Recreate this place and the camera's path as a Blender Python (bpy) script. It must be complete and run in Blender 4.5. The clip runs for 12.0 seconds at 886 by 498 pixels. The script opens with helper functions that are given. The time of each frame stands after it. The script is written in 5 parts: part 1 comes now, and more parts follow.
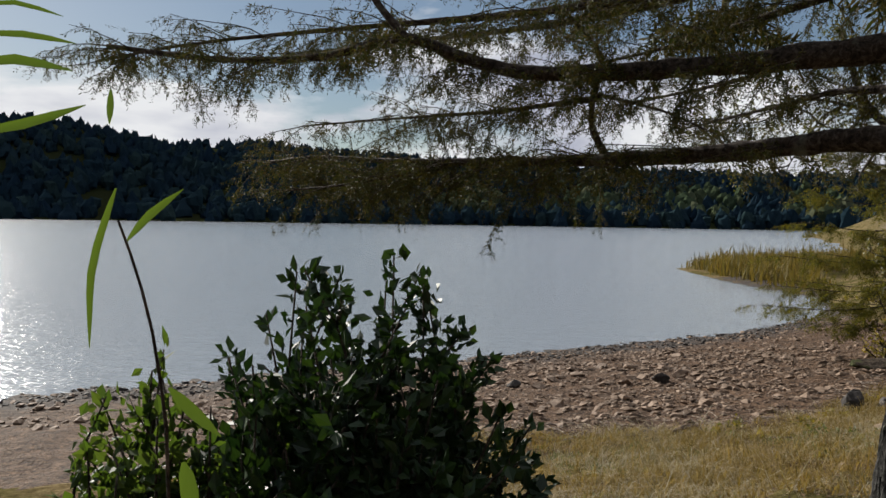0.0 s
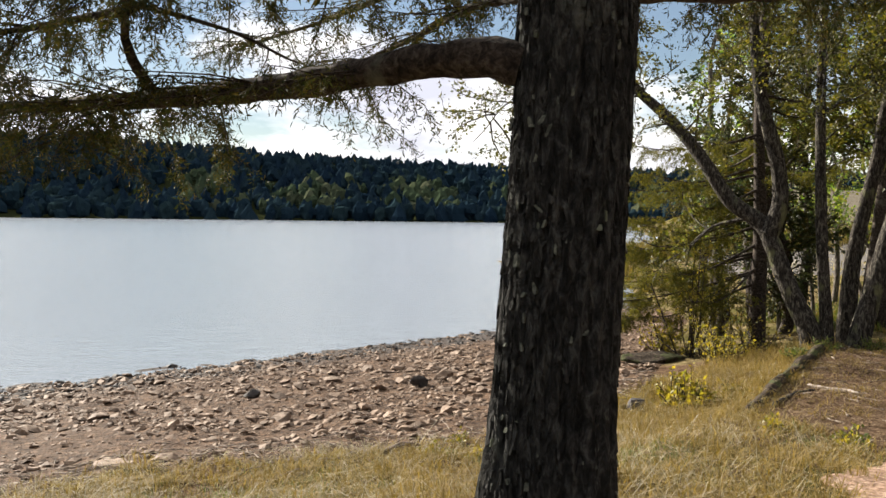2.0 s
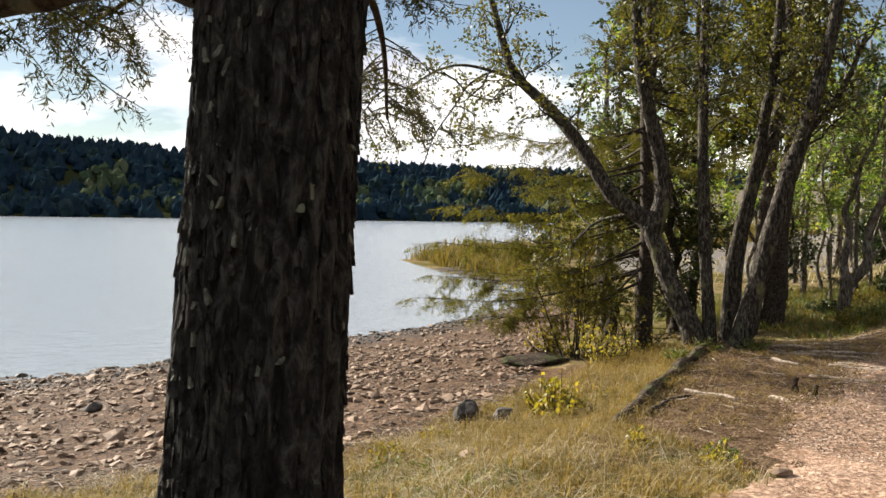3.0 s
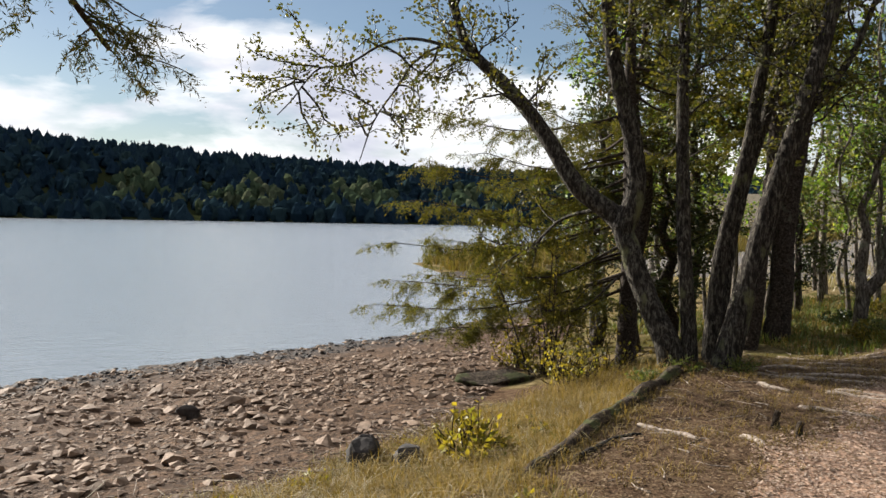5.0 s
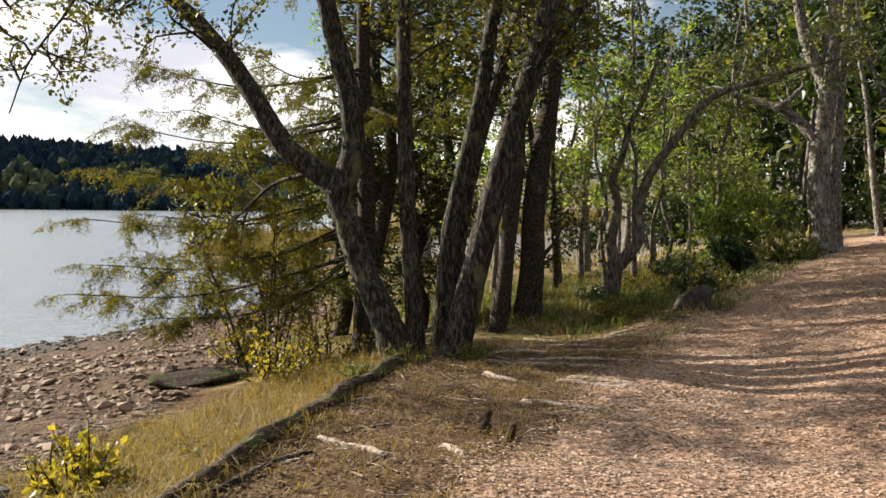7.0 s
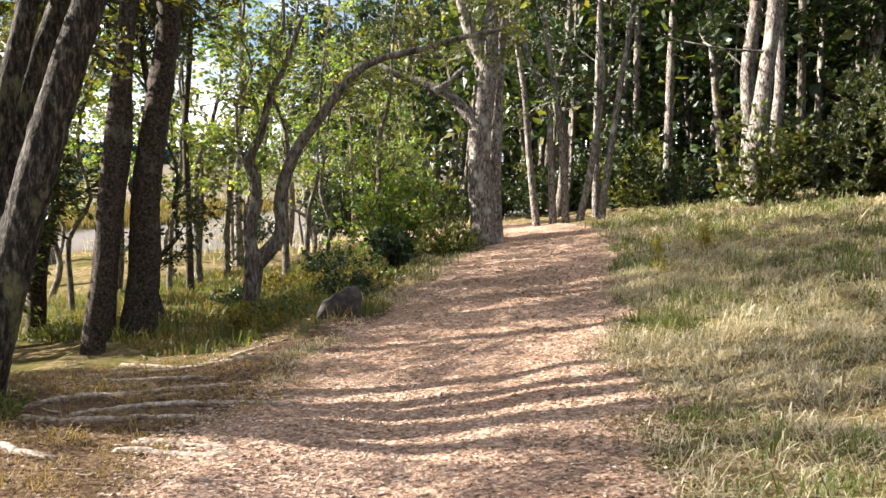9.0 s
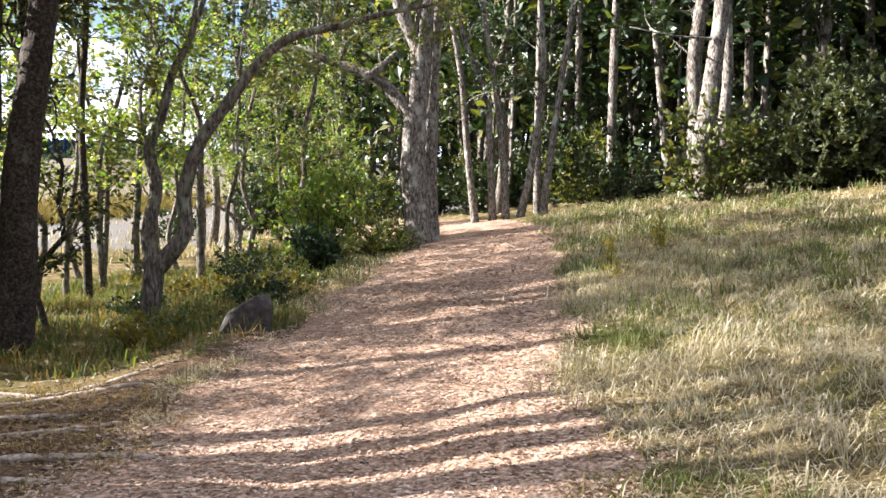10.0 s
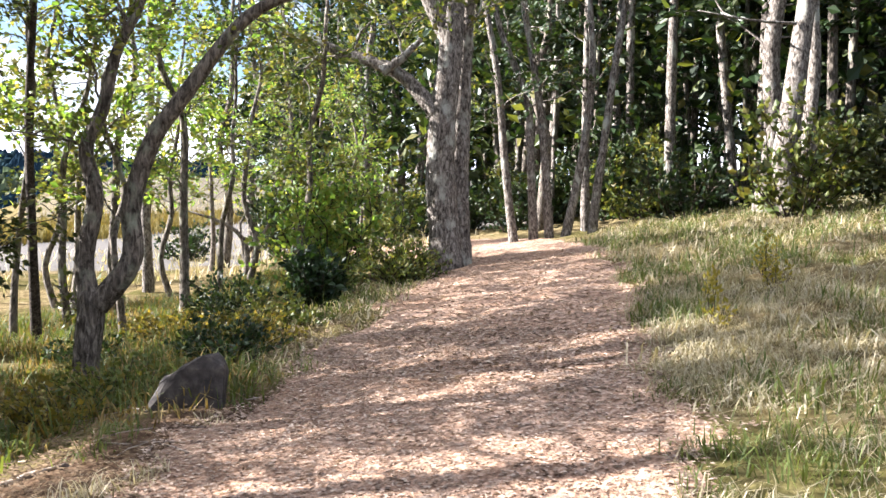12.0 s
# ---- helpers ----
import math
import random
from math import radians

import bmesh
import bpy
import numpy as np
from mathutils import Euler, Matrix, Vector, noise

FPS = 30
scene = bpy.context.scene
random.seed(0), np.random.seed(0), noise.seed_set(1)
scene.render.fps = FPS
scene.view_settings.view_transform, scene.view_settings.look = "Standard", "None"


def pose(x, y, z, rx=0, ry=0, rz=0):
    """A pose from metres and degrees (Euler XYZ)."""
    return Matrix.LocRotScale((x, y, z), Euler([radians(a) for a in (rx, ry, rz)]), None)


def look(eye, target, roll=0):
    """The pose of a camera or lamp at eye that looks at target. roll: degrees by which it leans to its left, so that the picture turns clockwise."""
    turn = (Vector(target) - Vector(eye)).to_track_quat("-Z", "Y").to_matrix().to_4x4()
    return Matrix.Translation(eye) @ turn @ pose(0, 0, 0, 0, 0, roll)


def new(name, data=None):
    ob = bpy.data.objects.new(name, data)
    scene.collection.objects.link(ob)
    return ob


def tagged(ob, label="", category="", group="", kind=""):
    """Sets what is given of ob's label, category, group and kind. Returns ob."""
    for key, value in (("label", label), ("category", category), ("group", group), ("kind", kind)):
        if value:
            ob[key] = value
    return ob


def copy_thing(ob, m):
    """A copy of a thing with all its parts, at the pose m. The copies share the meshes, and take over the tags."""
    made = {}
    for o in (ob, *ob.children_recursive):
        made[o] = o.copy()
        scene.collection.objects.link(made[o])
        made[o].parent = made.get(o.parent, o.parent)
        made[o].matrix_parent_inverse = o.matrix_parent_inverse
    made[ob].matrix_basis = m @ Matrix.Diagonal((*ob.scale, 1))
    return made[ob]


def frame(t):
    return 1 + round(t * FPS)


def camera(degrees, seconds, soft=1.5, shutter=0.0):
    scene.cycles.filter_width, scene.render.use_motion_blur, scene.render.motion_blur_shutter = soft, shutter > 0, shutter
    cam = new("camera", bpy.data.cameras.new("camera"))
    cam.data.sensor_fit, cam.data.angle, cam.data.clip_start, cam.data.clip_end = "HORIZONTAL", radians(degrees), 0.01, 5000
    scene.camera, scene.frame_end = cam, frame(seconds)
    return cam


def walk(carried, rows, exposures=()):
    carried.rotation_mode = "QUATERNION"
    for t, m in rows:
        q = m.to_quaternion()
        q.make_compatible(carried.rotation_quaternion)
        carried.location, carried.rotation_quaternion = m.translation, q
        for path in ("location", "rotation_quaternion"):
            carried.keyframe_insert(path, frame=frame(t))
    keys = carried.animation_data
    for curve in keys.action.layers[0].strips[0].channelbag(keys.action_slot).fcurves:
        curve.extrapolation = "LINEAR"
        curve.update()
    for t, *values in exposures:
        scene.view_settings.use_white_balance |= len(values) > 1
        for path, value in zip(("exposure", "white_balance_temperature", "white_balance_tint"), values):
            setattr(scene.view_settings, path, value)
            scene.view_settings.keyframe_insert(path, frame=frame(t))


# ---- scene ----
cam = camera(52.6, 12.0)
METRES, EYE, TILT, LEAN, TURN = 17.0, 1.5, -5.2, -4.3, 0.0
ROWS = [
    (0.0, 0.0, 0.0, 0.0, 0.2, 3.3, 3.45),
    (0.5, 0.0298, 0.0267, -0.0009, -0.15, 3.3, 3.39),
    (1.0, 0.0581, 0.0555, -0.0026, -0.86, 3.27, 3.5),
    (1.5, 0.0869, 0.0844, -0.0044, -5.48, 2.7, 4.17),
    (2.0, 0.1159, 0.1136, -0.0065, -9.84, 2.3, 4.47),
    (2.5, 0.1438, 0.1417, -0.0082, -13.18, 1.96, 4.66),
    (3.0, 0.1717, 0.1684, -0.0089, -15.42, 1.76, 4.75),
    (5.0, 0.2854, 0.2709, -0.0146, -13.46, 2.17, 4.4),
    (5.5, 0.3091, 0.2948, -0.0148, -12.99, 2.34, 4.15),
    (6.0, 0.3318, 0.3128, -0.0183, -13.13, 2.33, 4.18),
    (6.5, 0.3582, 0.3385, -0.0259, -16.87, 1.67, 4.91),
    (7.0, 0.3926, 0.3682, -0.0274, -26.44, 0.14, 5.57),
    (7.5, 0.4241, 0.4002, -0.0282, -34.1, -0.96, 5.64),
    (9.5, 0.5631, 0.5092, -0.0294, -49.38, -2.98, 5.65),
    (10.0, 0.5999, 0.5374, -0.0297, -50.8, -3.26, 5.66),
    (10.5, 0.6341, 0.5688, -0.0292, -50.19, -3.04, 5.42),
    (11.0, 0.6714, 0.5983, -0.0295, -49.52, -2.83, 5.59),
    (11.5, 0.7097, 0.627, -0.0305, -49.01, -2.46, 5.69),
    (12.0, 0.7497, 0.6562, -0.03, -48.54, -2.03, 5.74),
]
EXPOSURES = [(0.0, -0.07, 6300, 10), (0.6, 0.23, 6300, 10), (1.5, 0.77, 6500, 10), (3.0, 0.86, 6700, 10), (5.0, 0.51, 6400, 10), (6.5, 0.37, 6500, 10), (7.5, 1.3, 7000, 10), (9.5, 1.68, 6200, 13), (12.0, 1.96, 5900, 14)]
walk(cam, [(t, pose(0, 0, EYE, TILT, LEAN, TURN) @ pose(METRES * x, METRES * y, METRES * z, 90 + pitch, roll, yaw)) for t, x, y, z, yaw, pitch, roll in ROWS], EXPOSURES)

# ---- sky and sun ----
SUN_AZ, SUN_EL = -35.0, 26.0        # degrees right of +y, degrees up
world = bpy.data.worlds.new("world")
scene.world = world
world.use_nodes = True
wt = world.node_tree
wt.nodes.clear()


def wnode(kind, **values):
    n = wt.nodes.new(kind)
    for key, value in values.items():
        n.inputs[key].default_value = value
    return n


sky = wt.nodes.new("ShaderNodeTexSky")
sky.sky_type, sky.sun_disc = 'NISHITA', False
sky.sun_elevation, sky.sun_rotation = radians(SUN_EL), radians(SUN_AZ) % (2 * math.pi)
sky.air_density, sky.dust_density, sky.ozone_density = 1.0, 0.3, 2.0
tc = wt.nodes.new("ShaderNodeTexCoord")
cloud_map = wt.nodes.new("ShaderNodeMapping")
cloud_map.inputs["Scale"].default_value = (1.0, 1.0, 3.4)
cloud_map.inputs["Location"].default_value = (0.42, 0.15, 0.22)
cloud_noise = wnode("ShaderNodeTexNoise", Scale=2.6, Detail=9.0, Roughness=0.55, Distortion=0.25)
cloud_ramp = wt.nodes.new("ShaderNodeValToRGB")
cloud_ramp.color_ramp.elements[0].color = (0.04, 0.04, 0.04, 1)
cloud_ramp.color_ramp.elements[0].position, cloud_ramp.color_ramp.elements[1].position = 0.47, 0.57
shade_noise = wnode("ShaderNodeTexNoise", Scale=4.5, Detail=5.0)
shade_ramp = wt.nodes.new("ShaderNodeValToRGB")
shade_ramp.color_ramp.elements[0].color, shade_ramp.color_ramp.elements[1].color = (8.6, 8.8, 10.2, 1), (15.5, 15.4, 15.3, 1)
shade_ramp.color_ramp.elements[0].position, shade_ramp.color_ramp.elements[1].position = 0.36, 0.56
cloud_mix = wt.nodes.new("ShaderNodeMix")
cloud_mix.data_type = 'RGBA'
bg = wnode("ShaderNodeBackground", Strength=0.056)
out = wt.nodes.new("ShaderNodeOutputWorld")
wl = wt.links.new
wl(tc.outputs["Generated"], cloud_map.inputs["Vector"])
wl(cloud_map.outputs["Vector"], cloud_noise.inputs["Vector"])
wl(cloud_map.outputs["Vector"], shade_noise.inputs["Vector"])
split = wt.nodes.new("ShaderNodeSeparateXYZ")
band = wt.nodes.new("ShaderNodeValToRGB")          # a bank of cloud low over the hills, clearer above it
for el, (at, v) in zip((band.color_ramp.elements[0], band.color_ramp.elements[1], band.color_ramp.elements.new(0.25), band.color_ramp.elements.new(0.5)), ((0.0, 0.665), (0.15, 0.635), (0.22, 0.45), (0.6, 0.39))):
    el.position, el.color = at, (v, v, v, 1)
shift = wt.nodes.new("ShaderNodeMath")
shift.operation = 'ADD'
back = wt.nodes.new("ShaderNodeMath")
back.operation = 'SUBTRACT'
back.inputs[1].default_value = 0.5
wl(tc.outputs["Generated"], split.inputs["Vector"])
wl(split.outputs["Z"], band.inputs["Fac"])
wl(cloud_noise.outputs["Fac"], shift.inputs[0])
wl(band.outputs["Color"], shift.inputs[1])
wl(shift.outputs[0], back.inputs[0])
wl(back.outputs[0], cloud_ramp.inputs["Fac"])
wl(shade_noise.outputs["Fac"], shade_ramp.inputs["Fac"])
wl(cloud_ramp.outputs["Color"], cloud_mix.inputs[0])
wl(sky.outputs["Color"], cloud_mix.inputs[6])
wl(shade_ramp.outputs["Color"], cloud_mix.inputs[7])
wl(cloud_mix.outputs[2], bg.inputs["Color"])
wl(bg.outputs["Background"], out.inputs["Surface"])

sun_data = bpy.data.lights.new("sun", 'SUN')
sun_data.energy, sun_data.angle, sun_data.color = 9.0, radians(0.6), (1.0, 0.93, 0.82)
sun = new("sun", sun_data)
sun_from = Vector((math.sin(radians(SUN_AZ)) * math.cos(radians(SUN_EL)), math.cos(radians(SUN_AZ)) * math.cos(radians(SUN_EL)), math.sin(radians(SUN_EL))))
sun.matrix_world = look(sun_from * 200, (0, 0, 0))


# ---- materials ----
def nodes_of(name):
    m = bpy.data.materials.new(name)
    m.use_nodes = True
    t = m.node_tree
    t.nodes.clear()
    o = t.nodes.new("ShaderNodeOutputMaterial")
    return m, t, o


def ramp(t, fac, stops):
    r = t.nodes.new("ShaderNodeValToRGB")
    e = r.color_ramp.elements
    while len(e) < len(stops):
        e.new(0.5)
    for el, (p, c) in zip(e, stops):
        el.position, el.color = p, (*c, 1)
    t.links.new(fac, r.inputs["Fac"])
    return r.outputs["Color"]


def noise_tex(t, vec, scale, detail=6.0, rough=0.6, distort=0.0):
    n = t.nodes.new("ShaderNodeTexNoise")
    n.inputs["Scale"].default_value, n.inputs["Detail"].default_value = scale, detail
    n.inputs["Roughness"].default_value, n.inputs["Distortion"].default_value = rough, distort
    t.links.new(vec, n.inputs["Vector"])
    return n.outputs["Fac"]


def mixc(t, fac, a, b, mode='MIX'):
    m = t.nodes.new("ShaderNodeMix")
    m.data_type, m.blend_type = 'RGBA', mode
    for sock, v in ((m.inputs[0], fac), (m.inputs[6], a), (m.inputs[7], b)):
        if isinstance(v, (int, float)):
            sock.default_value = v
        elif isinstance(v, tuple):
            sock.default_value = (*v, 1)
        else:
            t.links.new(v, sock)
    return m.outputs[2]


def coords(t, stretch=(1, 1, 1)):
    c = t.nodes.new("ShaderNodeTexCoord")
    m = t.nodes.new("ShaderNodeMapping")
    m.inputs["Scale"].default_value = stretch
    t.links.new(c.outputs["Object"], m.inputs["Vector"])
    return m.outputs["Vector"]


def surface(t, o, color, rough=0.85, bump=None, strength=0.5, distance=0.02, spec=0.3):
    b = t.nodes.new("ShaderNodeBsdfPrincipled")
    if isinstance(color, tuple):
        b.inputs["Base Color"].default_value = (*color, 1)
    else:
        t.links.new(color, b.inputs["Base Color"])
    b.inputs["Specular IOR Level"].default_value = spec
    if isinstance(rough, float):
        b.inputs["Roughness"].default_value = rough
    else:
        t.links.new(rough, b.inputs["Roughness"])
    if bump is not None:
        n = t.nodes.new("ShaderNodeBump")
        n.inputs["Strength"].default_value, n.inputs["Distance"].default_value = strength, distance
        t.links.new(bump, n.inputs["Height"])
        t.links.new(n.outputs["Normal"], b.inputs["Normal"])
    t.links.new(b.outputs["BSDF"], o.inputs["Surface"])
    return b


def bark(name, dark, mid, light, lichen, grain=9.0, flat=0.28, lichen_at=0.62, depth=0.02):
    m, t, o = nodes_of(name)
    v = coords(t, (1, 1, flat))
    n1 = noise_tex(t, v, grain, 8, 0.65, 0.6)
    n2 = noise_tex(t, coords(t, (1, 1, 0.6)), 3.2, 5, 0.6)
    n3 = noise_tex(t, coords(t), 38.0, 3, 0.6)
    c = ramp(t, n1, [(0.37, dark), (0.5, mid), (0.65, light)])
    patch = ramp(t, n2, [(lichen_at - 0.05, (0, 0, 0)), (lichen_at + 0.06, (1, 1, 1))])
    c = mixc(t, patch, c, lichen)
    c = mixc(t, 0.35, c, ramp(t, n3, [(0.3, (0.25, 0.25, 0.25)), (0.7, (1.0, 1.0, 1.0))]), 'MULTIPLY')
    h = mixc(t, 0.3, n1, n3)
    surface(t, o, c, 0.9, h, 1.0, depth * 1.8, 0.15)
    return m


def leafy(name, colours, through_light=0.45, rough=0.5, gloss=0.35, tint=(1.6, 1.5, 0.7)):
    m, t, o = nodes_of(name)
    g = t.nodes.new("ShaderNodeNewGeometry")
    c = ramp(t, g.outputs["Random Per Island"], [(i / max(1, len(colours) - 1), c) for i, c in enumerate(colours)])
    c = mixc(t, 0.5, c, ramp(t, noise_tex(t, coords(t), 1.3, 3), [(0.3, (0.55, 0.55, 0.55)), (0.7, (1.0, 1.0, 1.0))]), 'MULTIPLY')
    b = surface(t, o, c, rough, spec=gloss)
    tr = t.nodes.new("ShaderNodeBsdfTranslucent")
    t.links.new(mixc(t, 1.0, c, tint, 'MULTIPLY'), tr.inputs["Color"])
    mx = t.nodes.new("ShaderNodeMixShader")
    mx.inputs[0].default_value = through_light
    t.links.new(b.outputs["BSDF"], mx.inputs[1])
    t.links.new(tr.outputs["BSDF"], mx.inputs[2])
    t.links.new(mx.outputs["Shader"], o.inputs["Surface"])
    return m


PINE_BARK = bark("pine_bark", (0.008, 0.008, 0.007), (0.027, 0.026, 0.024), (0.09, 0.088, 0.08), (0.13, 0.135, 0.115), 26.0, 0.4, 0.66, 0.035)
LICHEN = bark("lichen", (0.05, 0.052, 0.042), (0.1, 0.105, 0.085), (0.19, 0.19, 0.15), (0.14, 0.15, 0.1), 40.0, 1.0, 0.6, 0.004)
LIMB_BARK = bark("limb_bark", (0.012, 0.009, 0.007), (0.04, 0.03, 0.023), (0.1, 0.08, 0.062), (0.13, 0.13, 0.1), 24.0, 1.0, 0.66, 0.012)
ALDER_BARK = bark("alder_bark", (0.01, 0.008, 0.006), (0.036, 0.03, 0.024), (0.15, 0.135, 0.105), (0.14, 0.14, 0.07), 28.0, 0.3, 0.62, 0.025)
OAK_BARK = bark("oak_bark", (0.03, 0.025, 0.02), (0.12, 0.1, 0.082), (0.28, 0.245, 0.2), (0.26, 0.27, 0.2), 22.0, 0.3, 0.6, 0.02)
GREY_BARK = bark("grey_bark", (0.025, 0.02, 0.017), (0.13, 0.11, 0.093), (0.32, 0.29, 0.255), (0.33, 0.33, 0.285), 22.0, 0.4, 0.6, 0.012)
LOG_BARK = bark("log_bark", (0.013, 0.009, 0.006), (0.046, 0.033, 0.022), (0.12, 0.09, 0.064), (0.064, 0.071, 0.026), 20.0, 1.0, 0.55, 0.02)
DEAD_WOOD = bark("dead_wood", (0.09, 0.07, 0.055), (0.25, 0.2, 0.16), (0.42, 0.36, 0.3), (0.3, 0.27, 0.2), 16.0, 1.0, 0.7, 0.008)

# near-black green: the shade on the lakeside bush is part of this colour
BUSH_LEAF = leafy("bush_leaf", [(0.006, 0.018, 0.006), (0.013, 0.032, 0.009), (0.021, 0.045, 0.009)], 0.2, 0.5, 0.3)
LARCH_NEEDLE = leafy("larch_needle", [(0.022, 0.034, 0.013), (0.04, 0.048, 0.016), (0.085, 0.064, 0.02), (0.03, 0.04, 0.015)], 0.22, 0.6, 0.1)
SPRUCE_NEEDLE = leafy("spruce_needle", [(0.044, 0.053, 0.013), (0.082, 0.081, 0.018), (0.12, 0.105, 0.022)], 0.5, 0.6, 0.1)
ALDER_LEAF = leafy("alder_leaf", [(0.04, 0.05, 0.012), (0.07, 0.078, 0.016), (0.12, 0.105, 0.024), (0.055, 0.065, 0.015)], 0.4)
OAK_LEAF = leafy("oak_leaf", [(0.048, 0.072, 0.017), (0.081, 0.11, 0.024), (0.124, 0.143, 0.034), (0.171, 0.148, 0.043)], 0.38)
# lighter leaf green with the sunlight painted into the colour
SUNNY_LEAF = leafy("sunny_leaf", [(0.081, 0.155, 0.032), (0.142, 0.243, 0.046), (0.23, 0.297, 0.068), (0.27, 0.257, 0.074)], 0.42)
BRAMBLE_LEAF = leafy("bramble_leaf", [(0.07, 0.075, 0.016), (0.14, 0.12, 0.022), (0.24, 0.18, 0.035), (0.1, 0.11, 0.025)], 0.45)
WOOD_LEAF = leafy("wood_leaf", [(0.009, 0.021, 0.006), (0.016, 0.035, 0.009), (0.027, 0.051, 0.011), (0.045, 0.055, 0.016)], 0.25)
YELLOW_LEAF = leafy("yellow_leaf", [(0.19, 0.17, 0.025), (0.3, 0.24, 0.035), (0.14, 0.15, 0.03)], 0.45)
DARK_LEAF = leafy("dark_leaf", [(0.024, 0.036, 0.014), (0.044, 0.058, 0.02), (0.088, 0.092, 0.037)], 0.3)
# blue raised a little for the haze over the far slope
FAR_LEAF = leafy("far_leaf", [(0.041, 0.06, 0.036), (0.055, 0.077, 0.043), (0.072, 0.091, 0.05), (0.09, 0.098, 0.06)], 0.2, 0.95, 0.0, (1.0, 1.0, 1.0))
GRASS_BLADE = leafy("grass_blade", [(0.215, 0.145, 0.045), (0.148, 0.111, 0.029), (0.281, 0.199, 0.077), (0.107, 0.084, 0.022), (0.331, 0.245, 0.115)], 0.3, 0.7, 0.2)
STRAW_BLADE = leafy("straw_blade", [(0.297, 0.247, 0.156), (0.396, 0.346, 0.247), (0.181, 0.156, 0.083), (0.462, 0.42, 0.321)], 0.25, 0.7, 0.2)
GREEN_BLADE = leafy("green_blade", [(0.068, 0.098, 0.022), (0.12, 0.143, 0.038), (0.053, 0.075, 0.022)], 0.35, 0.6, 0.25)
GOLD_BLADE = leafy("gold_blade", [(0.165, 0.12, 0.036), (0.13, 0.115, 0.042), (0.2, 0.145, 0.05)], 0.2, 0.8, 0.1)
# distance haze is painted into these two far greens as blue
FAR_DARK_HAZED = leafy("far_dark_hazed", [(0.012, 0.025, 0.042), (0.016, 0.031, 0.046), (0.02, 0.037, 0.046)], 0.2, 0.95, 0.0, (1.0, 1.0, 1.0))
FAR_MID_HAZED = leafy("far_mid_hazed", [(0.013, 0.027, 0.042), (0.018, 0.035, 0.046), (0.026, 0.045, 0.046)], 0.2, 0.95, 0.0, (1.0, 1.0, 1.0))
LITTER = leafy("litter", [(0.19, 0.116, 0.079), (0.352, 0.254, 0.192), (0.081, 0.046, 0.03), (0.499, 0.395, 0.314), (0.264, 0.184, 0.137)], 0.1, 0.7, 0.25)
SOIL_LITTER = leafy("soil_litter", [(0.12, 0.08, 0.044), (0.192, 0.132, 0.076), (0.08, 0.052, 0.032), (0.24, 0.176, 0.112)], 0.05, 0.8, 0.1)
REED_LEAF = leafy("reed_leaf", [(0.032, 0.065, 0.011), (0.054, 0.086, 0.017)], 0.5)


def ground_material():
    m, t, o = nodes_of("ground_cover")
    v = coords(t)
    big, fine, grit = noise_tex(t, v, 0.55, 4), noise_tex(t, v, 7.0, 8, 0.7), noise_tex(t, v, 45.0, 4, 0.7)
    grass = ramp(t, fine, [(0.3, (0.044, 0.032, 0.016)), (0.48, (0.128, 0.096, 0.048)), (0.62, (0.232, 0.184, 0.104)), (0.75, (0.12, 0.104, 0.044))])
    grass = mixc(t, ramp(t, big, [(0.42, (0, 0, 0)), (0.6, (1, 1, 1))]), grass, ramp(t, fine, [(0.3, (0.032, 0.028, 0.011)), (0.65, (0.104, 0.092, 0.034))]))
    soil = ramp(t, fine, [(0.3, (0.04, 0.027, 0.018)), (0.5, (0.096, 0.064, 0.042)), (0.7, (0.168, 0.12, 0.08))])
    soil = mixc(t, 0.5, soil, ramp(t, grit, [(0.3, (0.28, 0.264, 0.24)), (0.65, (1.3, 1.25, 1.2))]), 'MULTIPLY')
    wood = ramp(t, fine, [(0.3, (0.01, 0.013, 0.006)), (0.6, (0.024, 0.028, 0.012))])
    c = grass
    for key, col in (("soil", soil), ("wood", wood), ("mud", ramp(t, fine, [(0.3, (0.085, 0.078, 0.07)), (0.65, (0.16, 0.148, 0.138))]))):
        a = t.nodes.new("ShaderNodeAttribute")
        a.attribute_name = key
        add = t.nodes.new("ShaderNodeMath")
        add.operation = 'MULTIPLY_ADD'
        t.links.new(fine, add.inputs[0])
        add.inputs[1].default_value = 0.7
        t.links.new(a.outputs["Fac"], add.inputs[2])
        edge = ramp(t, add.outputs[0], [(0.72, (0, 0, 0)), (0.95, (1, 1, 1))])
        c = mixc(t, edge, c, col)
    surface(t, o, c, 1.0, mixc(t, 0.4, fine, grit), 0.8, 0.05, 0.0)
    return m


